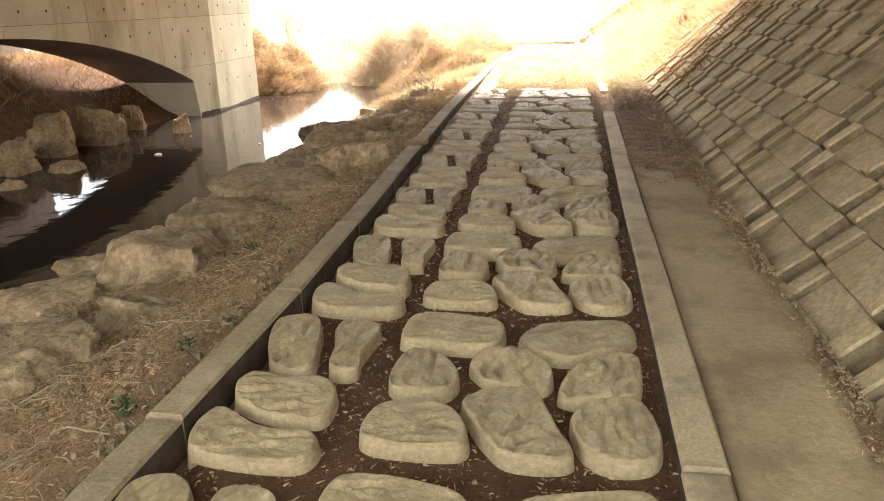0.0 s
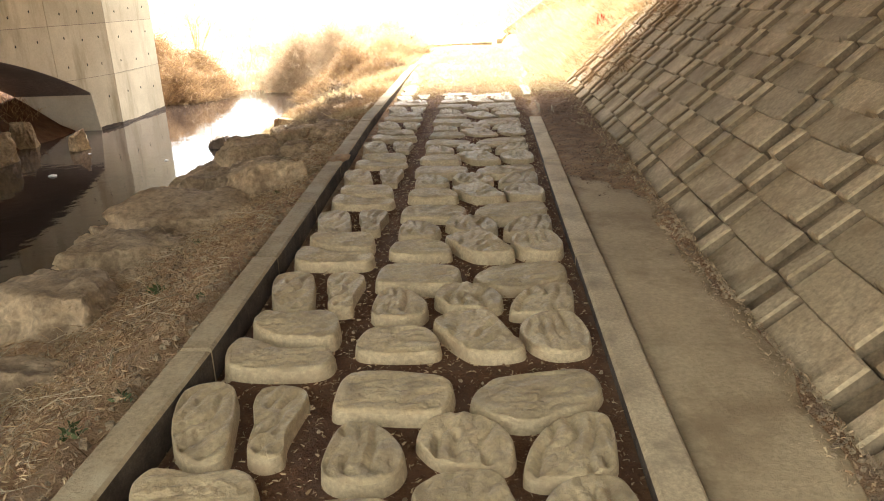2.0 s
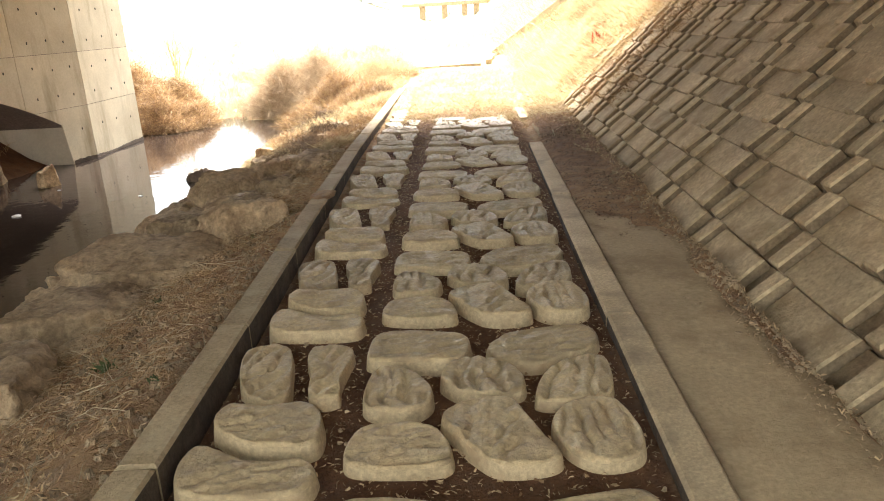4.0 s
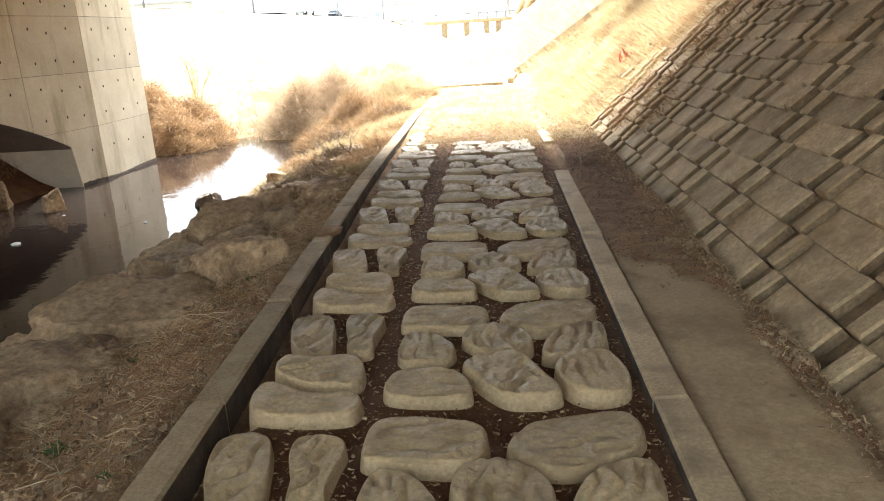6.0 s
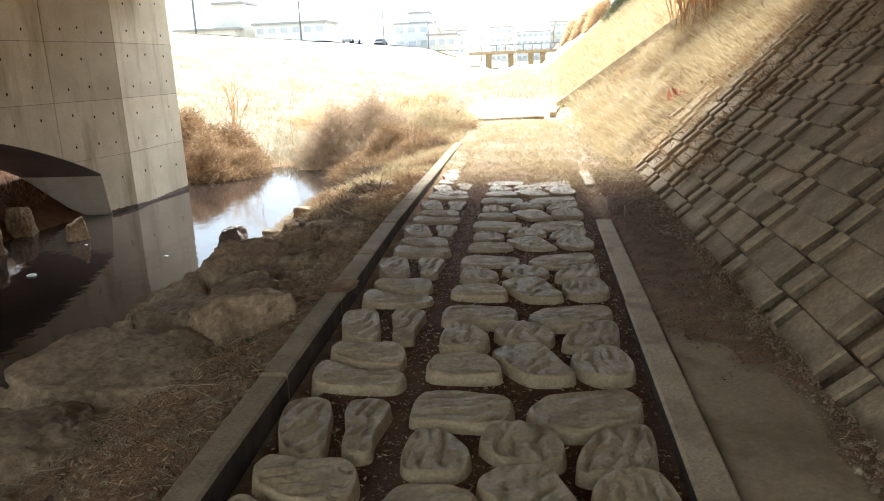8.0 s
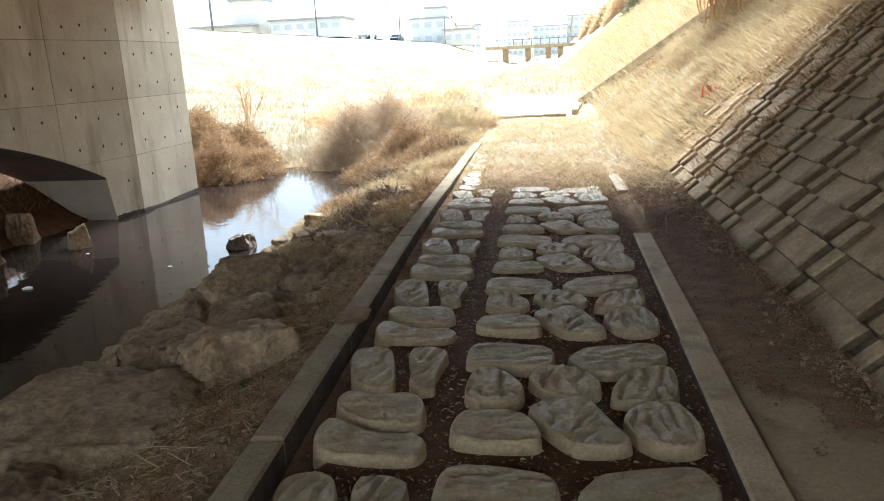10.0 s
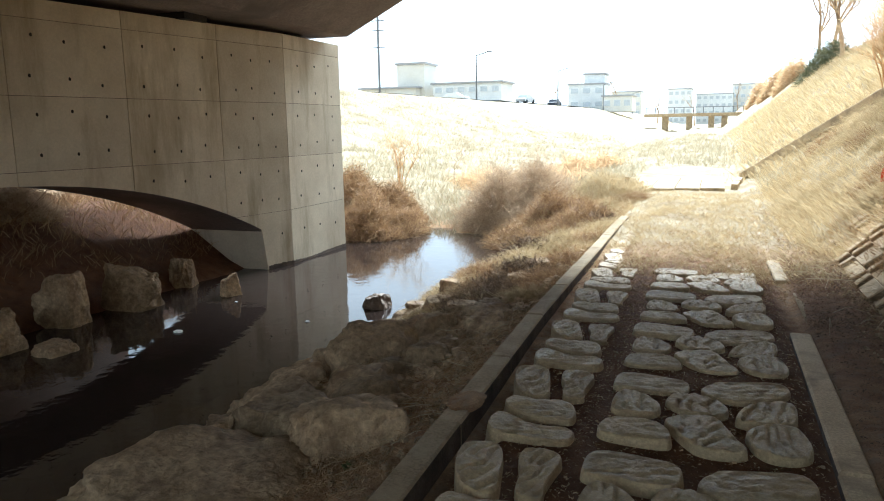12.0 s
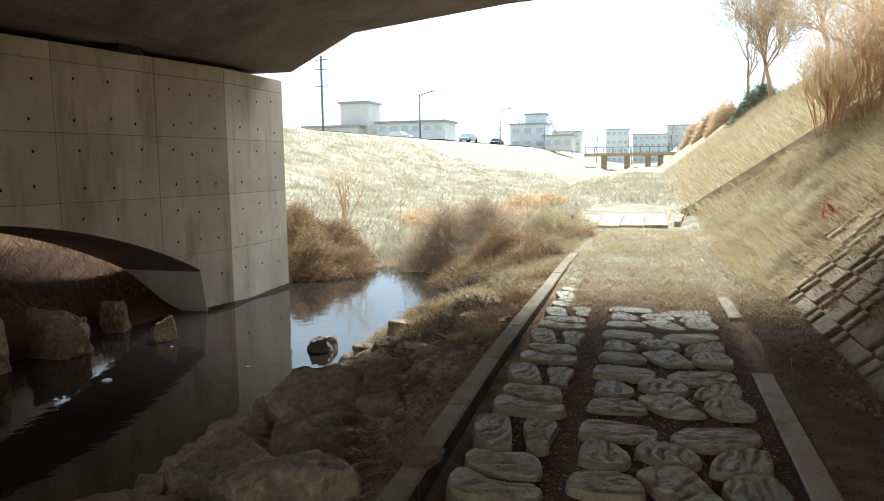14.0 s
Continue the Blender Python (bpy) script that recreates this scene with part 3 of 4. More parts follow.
BANK += [(-2.25, 6.5, .55, .5, 60), (-1.95, 1.35, .8, .8, 0), (-2.5, .75, 1.15, 1.0, 25), (-1.9, -.1, .8, .65, -30), (-2.55, 1.65, .75, .65, 10), (-2.6, -.4, 1.1, .95, 20),
         (-2.65, 5.2, .6, .55, 50), (-2.75, 6.1, .6, .55, -10), (-1.6, 4.35, .4, .35, 35), (-1.55, 5.3, .42, .36, 5)]
BANK += [(-1.9, 6.1, .5, .4, 70), (-2.3, 7.7, .5, .4, 10), (-2.95, 8.2, .5, .5, 0), (-2.6, 8.9, .42, .36, 30), (-1.95, -1.3, .95, .85, 0), (-2.7, -1.6, 1.0, .9, 45), (-2.75, 3.2, .5, .45, 15)]
for i, (x, y, sx, sy, turn) in enumerate(BANK):
    thick = 0.3 + 0.28 * min(sx, sy)
    boulder(i, x, y, float(ground_z(x, y)) + 0.05, sx * 1.05, sy * 1.05, thick, turn, BANK_LABEL, "boulders along the riverbank")
for i in range(22):
    y = -2.0 + i * 0.5 + random.uniform(-0.14, 0.14)
    x = -2.95 + random.uniform(-0.12, 0.12)
    sz = random.uniform(0.34, 0.55)
    boulder(i + 2, x, y, float(ground_z(x, y)) + 0.02, sz * 1.2, sz, sz * 0.9, random.uniform(-40, 40), "brown rock at the foot of the riverbank beside the water", "rocks at the water's edge")
for i in range(64):
    y = -1.5 + i * 0.17 + random.uniform(-0.15, 0.15)
    x = random.uniform(-2.75, -1.45 + 0.2 * (y > 4))
    sz = random.uniform(0.14, 0.42)
    boulder(i + 2, x, y, float(ground_z(x, y)) + 0.01, sz * 1.3, sz, sz * 0.8, random.uniform(0, 180), "tan broken stone bedded in the riverbank soil", "stones along the riverbank")
wet_boulder = boulder(3, -3.7, 8.9, -.76, .42, .36, .46, 0, "dark wet boulder standing in the shallow water", "boulders along the riverbank")
wet_boulder.data = wet_boulder.data.copy()
wet_boulder.data.materials[0] = WET_ROCK
OPPOSITE = [(-7.05, 6.95, -.5, .62, .5, .95, 10), (-6.85, 7.95, -.56, .72, .55, .75, 0), (-7.2, 9.3, -.6, .38, .42, .8, 20), (-6.05, 8.95, -.72, .36, .3, .6, 60), (-6.85, 5.85, -.62, .55, .5, .6, 0),
            (-6.2, 6.0, -.78, .45, .4, .3, 0), (-6.25, 5.05, -.84, .4, .4, .35, 30), (-7.1, 4.9, -.62, .7, .6, .7, 0), (-7.0, 3.6, -.62, .7, .6, .7, 45), (-6.9, 2.3, -.65, .8, .6, .6, 0), (-8.6, 7.9, -.2, .5, .45, .5, 15),
            (-10.6, 8.6, .3, .6, .5, .5, 0), (-11.2, 9.7, .35, .7, .5, .55, 20), (-10.9, 7.6, .3, .55, .5, .5, 40), (-11.6, 10.9, .35, .6, .5, .5, 0)]
for i, b in enumerate(OPPOSITE):
    boulder(i + 4, *b, EDGE_LABEL, "boulders under the arch")


# ---- strips of leaf, blade and twig, many in one mesh ----
def ribbons(name, base, tip, width, mat, label, category="grass", bend=0.25, parent=None):
    """Bent ribbons from base to tip points (n x 3), as one object of stuff."""
    base, tip, width = np.asarray(base), np.asarray(tip), np.asarray(width)[:, None]
    n = len(base)
    along = tip - base
    side = np.cross(along, np.random.normal(size=(n, 3)))
    side /= np.linalg.norm(side, axis=1)[:, None] + 1e-9
    length = np.linalg.norm(along, axis=1)[:, None]
    mid = base + along * 0.55 + np.random.normal(size=(n, 3)) * length * bend * 0.35 + np.array([[0, 0, 1]]) * length * bend * 0.3
    v = np.stack([base - side * width, base + side * width, mid - side * width * 0.8, mid + side * width * 0.8, tip], 1).reshape(-1, 3)
    o = (np.arange(n) * 5)[:, None]
    quads_ = o + np.array([[0, 1, 3, 2]])
    tris_ = o + np.array([[2, 3, 4]])
    me = bpy.data.meshes.new(name)
    me.vertices.add(len(v))
    me.vertices.foreach_set("co", v.reshape(-1).astype(np.float32))
    loops = np.concatenate([np.concatenate([quads_, tris_], 1).reshape(-1)])
    me.loops.add(len(loops))
    me.loops.foreach_set("vertex_index", loops.astype(np.int32))
    starts = (np.arange(n)[:, None] * 7 + np.array([[0, 4]])).reshape(-1)
    me.polygons.add(2 * n)
    me.polygons.foreach_set("loop_start", starts.astype(np.int32))
    me.update(calc_edges=True)
    me.validate()
    me.materials.append(mat)
    ob = new(name, me)
    ob.parent = parent
    if parent is None:
        tagged(ob, label, category, kind="stuff")
    return ob


def leafy(name, dark, light, trans=0.25, rough=0.7):
    """Dry plant matter that lets some light through; each blade has its own tone."""
    m = bpy.data.materials.new(name)
    m.use_nodes = True
    n, l = m.node_tree.nodes, m.node_tree.links
    b, out = n["Principled BSDF"], n["Material Output"]
    geo = n.new("ShaderNodeNewGeometry")
    r = n.new("ShaderNodeValToRGB")
    r.color_ramp.elements[0].color, r.color_ramp.elements[1].color = (*dark, 1), (*light, 1)
    l.new(geo.outputs["Random Per Island"], r.inputs[0])
    l.new(r.outputs[0], b.inputs["Base Color"])
    b.inputs["Roughness"].default_value, b.inputs["Specular IOR Level"].default_value = rough, 0.2
    t, x = n.new("ShaderNodeBsdfTranslucent"), n.new("ShaderNodeMixShader")
    l.new(r.outputs[0], t.inputs["Color"])
    x.inputs[0].default_value = trans
    l.new(b.outputs[0], x.inputs[1])
    l.new(t.outputs[0], x.inputs[2])
    l.new(x.outputs[0], out.inputs[0])
    return m


GRASS = leafy("straw_blades", (0.38, 0.275, 0.135), (0.64, 0.51, 0.3), 0.45)
RUST = leafy("rust_blades", (0.18, 0.095, 0.045), (0.54, 0.36, 0.18), 0.3)
LITTER = leafy("leaf_litter", (0.22, 0.12, 0.055), (0.64, 0.46, 0.25), 0.1)
MULCH = leafy("dark_mulch", (0.07, 0.042, 0.024), (0.27, 0.18, 0.105), 0.05)
OLIVE = leafy("dull_conifer", (0.1, 0.105, 0.055), (0.2, 0.19, 0.1), 0.25)
FIELD = leafy("bleached_blades", (0.34, 0.28, 0.17), (0.52, 0.46, 0.33), 0.4)
GREEN = leafy("green_leaf", (0.06, 0.08, 0.03), (0.13, 0.15, 0.06), 0.2)
PALE = leafy("pale_reed", (0.4, 0.31, 0.18), (0.62, 0.52, 0.34), 0.3)
TWIG = leafy("twig", (0.3, 0.2, 0.12), (0.62, 0.47, 0.3), 0.4)
AMBER = leafy("amber_twig", (0.5, 0.33, 0.17), (0.76, 0.57, 0.34), 0.6)
RED = leafy("red_leaf", (0.3, 0.03, 0.015), (0.45, 0.06, 0.02), 0.2)
rng = np.random.default_rng(7)


def scatter(n, x0, x1, y0, y1, clumps=0, spread=0.15, power=1.0):
    """Places on the ground, in tufts when clumps is set, thicker towards y0 for power > 1."""
    if clumps:
        cx, cy = rng.uniform(x0, x1, clumps), y0 + (y1 - y0) * rng.random(clumps) ** power
        k = rng.integers(0, clumps, n)
        x, y = cx[k] + rng.normal(0, spread, n), cy[k] + rng.normal(0, spread, n)
    else:
        x, y = rng.uniform(x0, x1, n), y0 + (y1 - y0) * rng.random(n) ** power
    return x, y


def grow(name, x, y, height, lean, width, mat, label, flow=(0, 0), category="grass", keep=None, sink=0.01):
    z = ground_z(x, y)
    ok = (z > WATER_Z + 0.02) if keep is None else keep(x, y, z)
    x, y, z = x[ok], y[ok], z[ok]
    n = len(x)
    h = height * rng.uniform(0.5, 1.3, n)
    a = rng.uniform(0, 2 * np.pi, n)
    d = lean * h * rng.uniform(0.3, 1.2, n)
    base = np.stack([x, y, z - sink], 1)
    tip = base + np.stack([np.cos(a) * d + flow[0] * h, np.sin(a) * d + flow[1] * h, h * rng.uniform(0.5, 1.0, n)], 1)
    return ribbons(name, base, tip, width * rng.uniform(0.6, 1.3, n), mat, label, category)


def outside(x, y, z):
    return (z > WATER_Z + 0.02) & ~((x > -1.05) & (x < -0.75) & (y < 11)) & (y > 7.5)


# grass by place
grow("dry_grass", *scatter(90000, 1.5, 7.5, 9.2, 22, 1500, 0.18, 1.4), 0.17, 1.0, 0.0032, GRASS, "long straw-coloured dry grass lying on the embankment slope", (-0.5, -0.1), keep=lambda x, y, z: (y > 9.0 + 0.35 * np.clip(3.5 - x, -4, 1)) & (x > 1.35))
grow("dry_grass", *scatter(26000, 1.6, 8.0, 20, 70, 1600, 0.35, 1.4), 0.28, 0.9, 0.011, GRASS, "straw-coloured dry grass on the far embankment", (-0.4, -0.1))
grow("path_grass", *scatter(22000, -0.95, 1.75, 8.0, 17.5, 700, 0.15), 0.07, 1.4, 0.0035, GRASS, "short matted straw grass creeping over the buried path")
grow("path_grass", *scatter(7000, -0.9, 1.6, 7.4, 14.0, 300, 0.16, 1.6), 0.05, 1.6, 0.0026, RUST, "rust-brown dead grass between the far paving stones")
grow("bank_grass", *scatter(60000, -3.6, -1.05, 6.0, 17, 900, 0.16), 0.1, 1.4, 0.0026, RUST, "rust-brown dead grass tussocks on the riverbank", keep=lambda x, y, z: (z > WATER_Z + 0.04) & (x < -1.05) & (y > 6.3 + 0.8 * np.sin(3 * x)))
grow("bank_grass", *scatter(42000, -4.2, -1.05, 9.5, 20, 600, 0.2), 0.17, 1.2, 0.0032, GRASS, "tall straw grass tussocks on the sunny riverbank", (0.05, -0.1), keep=lambda x, y, z: (z > WATER_Z + 0.04) & (x < -1.05))
grow("field_grass", *scatter(50000, -26, 2.0, 17, 75, 2200, 0.4, 1.6), 0.3, 0.8, 0.012, FIELD, "pale dry grass covering the open floodplain", keep=lambda x, y, z: (z > WATER_Z) & ~((x > -1.7) & (x < 1.4) & (y < 27)))
grow("reeds", *scatter(900, -6.5, -3.4, 15.2, 19, 60, 0.25), 0.3, 0.5, 0.006, PALE, "pale dry reeds at the end of the pool", category="reeds", keep=lambda x, y, z: (z > -1.2) & (y > 14.6 + 0.5 * np.sin(4 * x)), sink=0.05)
grow("opposite_grass", *scatter(26000, -16, -7.6, -2, 14, 900, 0.2), 0.2, 1.0, 0.005, RUST, "dull brown grass on the shaded opposite bank", keep=lambda x, y, z: z > -0.55)

# litter under the bridge
def litter(name, n, x0, x1, y0, y1, size, mat, label, keep, clumps=0, spread=0.1, lift=0.02, wide=0.2):
    x, y = scatter(n, x0, x1, y0, y1, clumps, spread)
    ok = keep(x, y)
    x, y = x[ok], y[ok]
    n = len(x)
    a, L = rng.uniform(0, 2 * np.pi, n), size * rng.uniform(0.4, 1.5, n)
    z = ground_z(x, y) + rng.uniform(0.0, lift, n)
    base = np.stack([x, y, z], 1)
    x2, y2 = x + np.cos(a) * L, y + np.sin(a) * L
    tip = np.stack([x2, y2, np.maximum(ground_z(x2, y2), z - 0.02) + rng.uniform(0.003, lift, n)], 1)
    return ribbons(name, base, tip, L * wide * rng.uniform(0.3, 1.2, n), mat, label, "leaf litter", 0.2)


def left_of_kerb(x, y):
    return x < np.interp(y, [-4, 0.3, 2.2, 3.9, 5.9, 12], [-0.82, -0.8, -0.86, -0.92, -0.99, -1.06])


litter("leaf_litter", 80000, -2.6, -0.8, -3.5, 10, 0.018, LITTER, "brown leaf and straw litter scattered on the bank soil", left_of_kerb, 900, 0.13, 0.035, 0.13)
litter("dead_grass", 16000, -2.4, -0.8, -3.5, 10, 0.06, RUST, "short tangled dead grass on the bank soil", left_of_kerb, 500, 0.12, 0.05, 0.03)
litter("dry_straw", 3500, -2.5, -0.85, -3.5, 10, 0.16, PALE, "loose pale straw stalks lying on the bank soil", lambda x, y: left_of_kerb(x, y), 120, 0.2, 0.03, 0.012)
litter("gap_litter", 34000, -0.7, 0.98, -3.5, 10, 0.016, LITTER, "crumbs of dead leaf in the gaps between stones", lambda x, y: ~left_of_kerb(x - 0.16, y), 0, 0.1, 0.012)
litter("toe_litter", 9000, 1.55, 1.8, -3.5, 10, 0.013, LITTER, "gravelly leaf litter along the foot of the slope", lambda x, y: x > 1.2, 0, 0.1, 0.03)
litter("strip_litter", 12000, 1.16, 1.8, 2.6, 10, 0.014, MULCH, "dark leaf litter covering the end of the concrete strip", lambda x, y: x > 1.15, 160, 0.14, 0.02)
litter("fallen_twigs", 700, 1.2, 3.2, 6.3, 10.5, 0.3, PALE, "pale broken stalks lying at the foot of the slope", lambda x, y: x > 1.15, 60, 0.25, 0.05, 0.008)


def pebbles(name, n, x0, x1, y0, y1, size, label, keep, mat=ROCK):
    """Small angular stones joined into one object."""
    x, y = rng.uniform(x0, x1, n), rng.uniform(y0, y1, n)
    ok = keep(x, y)
    x, y = x[ok], y[ok]
    z = ground_z(x, y)
    vs, fs = [], []
    for a, b, c in zip(x, y, z):
        s, t = size * random.uniform(0.4, 1.5), random.uniform(0, 6.28)
        o = len(vs)
        for k in range(5):
            e = t + k * 1.2566
            q = s * random.uniform(0.7, 1.2)
            vs.append((a + math.cos(e) * q, b + math.sin(e) * q, c - 0.006))
        for k in range(5):
            e = t + 0.4 + k * 1.2566
            q = s * random.uniform(0.4, 0.75)
            vs.append((a + math.cos(e) * q, b + math.sin(e) * q, c + s * random.uniform(0.6, 1.0)))
        fs += [(o + k, o + (k + 1) % 5, o + 5 + (k + 1) % 5, o + 5 + k) for k in range(5)] + [tuple(o + 5 + k for k in range(5))]
    ob = mesh_object(name, vs, fs, mat)
    return tagged(ob, label, "gravel", kind="stuff")


pebbles("gravel", 3000, 1.48, 1.78, -3.5, 3.5, 0.010, "grey-brown gravel crumbs along the foot of the slope", lambda x, y: x > 1.55 + 0.05 * np.sin(5 * y))
pebbles("gravel", 420, 1.4, 1.86, 0.5, 9, 0.018, "stones and rubble fallen at the foot of the slope", lambda x, y: x > 1.5 + 0.1 * np.sin(3 * y))
pebbles("clods", 3200, -2.6, -0.85, -3.5, 9, 0.02, "small stones and clods on the bank soil", left_of_kerb)
pebbles("gap_pebbles", 500, -0.6, 0.97, -3.5, 8, 0.009, "small pebbles in the soil between stones", lambda x, y: ~left_of_kerb(x - 0.16, y))
pebbles("cobbles", 620, -2.3, -1.05, 4.5, 10.5, 0.05, "rough tan cobbles bedded in the bank soil", left_of_kerb)


# dead grass rooted in the joints of the slope blocks
bx_, by_ = scatter(15000, 1.85, 5.2, 6.6, 11.8, 260, 0.1)
ok = by_ > 7.4 + 0.5 * np.sin(2.3 * bx_) + rng.normal(0, 0.5, len(bx_))
bx_, by_ = bx_[ok], by_[ok]
bz_ = -0.04 + (bx_ - TOE_X) * math.tan(TILT)
joint_base = np.stack([bx_, by_, bz_], 1)
joint_tip = joint_base + np.stack([rng.normal(-0.05, 0.05, len(bx_)), rng.normal(-0.01, 0.06, len(bx_)), rng.uniform(0.0, 0.1, len(bx_))], 1)
ribbons("joint_grass", joint_base, joint_tip, np.full(len(bx_), 0.0026), RUST, "tufts of dead brown grass growing between slope blocks")


# small green weeds
def weed(x, y, size, n=26):
    z = float(ground_z(x, y))
    a, L = rng.uniform(0, 2 * np.pi, n), size * rng.uniform(0.4, 1.1, n)
    base = np.stack([x + rng.normal(0, size * 0.35, n), y + rng.normal(0, size * 0.35, n), np.full(n, z - 0.005)], 1)
    tip = base + np.stack([np.cos(a) * L, np.sin(a) * L, L * rng.uniform(0.4, 1.0, n)], 1)
    ob = ribbons("weed", base, tip, L * 0.24, GREEN, "", parent=None)
    return tagged(ob, "small green weed sprouting from the bank soil", "weed", kind="stuff")


for wx_, wy_, ws_ in ((-0.98, -0.25, 0.07), (-0.92, 0.0, 0.06), (-1.35, 1.35, 0.07), (-0.97, 1.0, 0.04), (-1.45, 2.2, 0.05), (-1.2, 3.3, 0.05), (-0.95, -0.75, 0.08), (-1.9, 8.6, 0.12), (-1.15, 9.3, 0.1)):
    weed(wx_, wy_, ws_ * 0.75)
rx, ry, rz = 2.64, 11.32, float(ground_z(2.64, 11.32))
rb = np.stack([rx + rng.normal(0, 0.05, 40), ry + rng.normal(0, 0.05, 40), np.full(40, rz)], 1)
red = ribbons("red_plant", rb, rb + np.stack([rng.normal(0, 0.07, 40), rng.normal(0, 0.07, 40), rng.uniform(0.05, 0.22, 40)], 1), np.full(40, 0.02), RED, "")
del red["kind"]
tagged(red, "small plant with red autumn leaves on the slope", "plant")


# ---- thickets: tangled stems in mounds ----
def thicket(cx, cy, rx_, ry_, h, n, mat, label, width=0.006, length=0.5):
    z0 = float(ground_z(cx, cy))
    z0 = max(z0, WATER_Z - 0.05)
    u, a = np.sqrt(rng.random(n)), rng.uniform(0, 2 * np.pi, n)
    x, y = cx + rx_ * u * np.cos(a), cy + ry_ * u * np.sin(a)
    lump = 0.7 + 0.28 * np.sin(3.1 * a + cx) * u + 0.22 * np.sin(5 * x + 2.6 * y + cy) + 0.12 * np.sin(11 * x - 7 * y)
    top = h * np.clip(1 - u ** 2.2, 0, 1) * lump
    zz = np.maximum(ground_z(x, y), WATER_Z - 0.03)
    z = zz + np.maximum(top, 0.03) * rng.random(n) ** 0.6
    base = np.stack([x, y, z], 1)
    d = rng.normal(size=(n, 3)) * np.array([1, 1, 0.55])
    d /= np.linalg.norm(d, axis=1)[:, None]
    tip = base + d * length * rng.uniform(0.3, 1.2, n)[:, None]
    tip[:, 2] = np.clip(tip[:, 2], zz, zz + h * (1.1 + 0.7 * rng.random(n) ** 5))
    ob = ribbons("thicket", base, tip, width * rng.uniform(0.5, 1.4, n), mat, label, "thicket", 0.6)
    return ob


thicket(-6.6, 15.2, 0.95, 1.2, 0.85, 26000, RUST, "dense rust-brown thicket of dead vines beside the pier", 0.0045, 0.3)
thicket(-7.5, 16.6, 1.4, 1.4, 0.9, 16000, RUST, "dense rust-brown thicket of dead vines behind the pier", 0.005, 0.3)
thicket(-3.9, 17.2, 1.3, 1.7, 1.25, 15000, TWIG, "tangled mound of bare brown brambles", 0.0045, 0.55)
thicket(-5.6, 24.0, 2.2, 2.0, 0.5, 5000, AMBER, "tangled mound of bare brown brambles farther off", 0.009, 0.6)
thicket(-2.7, 14.6, 1.1, 1.2, 0.6, 15000, RUST, "low tangle of rust-brown dead stems on the bank", 0.004, 0.3)
thicket(-2.1, 13.2, 0.9, 1.0, 0.4, 11000, RUST, "low heap of dead grass and stems on the bank", 0.0035, 0.25)
thicket(-2.3, 10.9, 0.6, 0.5, 0.3, 4000, MULCH, "dark tussock of dead grass on the bank", 0.0035, 0.2)
thicket(-1.9, 17.2, 0.9, 1.2, 0.5, 9000, GRASS, "arching mound of pale dry grass beside the path", 0.004, 0.35)
thicket(-9.5, 8.5, 0.55, 0.6, 0.5, 2500, TWIG, "low dull tangle of stems under the arch", 0.006, 0.3)
thicket(-4.6, 30, 1.6, 1.6, 0.7, 4000, AMBER, "small mound of bare scrub on the floodplain", 0.012, 0.5)


for i in range(46):
    x, y = random.uniform(-3.3, -1.2), random.uniform(6.6, 16.0)
    if ground_z(x, y) < -0.7:
        continue
    r_ = random.uniform(0.18, 0.42)
    thicket(x, y, r_, r_, r_ * random.uniform(0.3, 0.65), int(5200 * r_), random.choice((RUST, RUST, MULCH, GRASS)), "clump of dead grass standing on the riverbank", 0.0026, 0.17).name = "grass_clump"
for i in range(26):
    x, y = random.uniform(1.6, 5.0), random.uniform(10.8, 18.0)
    r_ = random.uniform(0.18, 0.45)
    thicket(x, y, r_, r_, r_ * random.uniform(0.3, 0.55), int(4200 * r_), GRASS if random.random() < 0.7 else RUST, "clump of straw grass on the embankment slope", 0.0028, 0.22).name = "grass_clump"


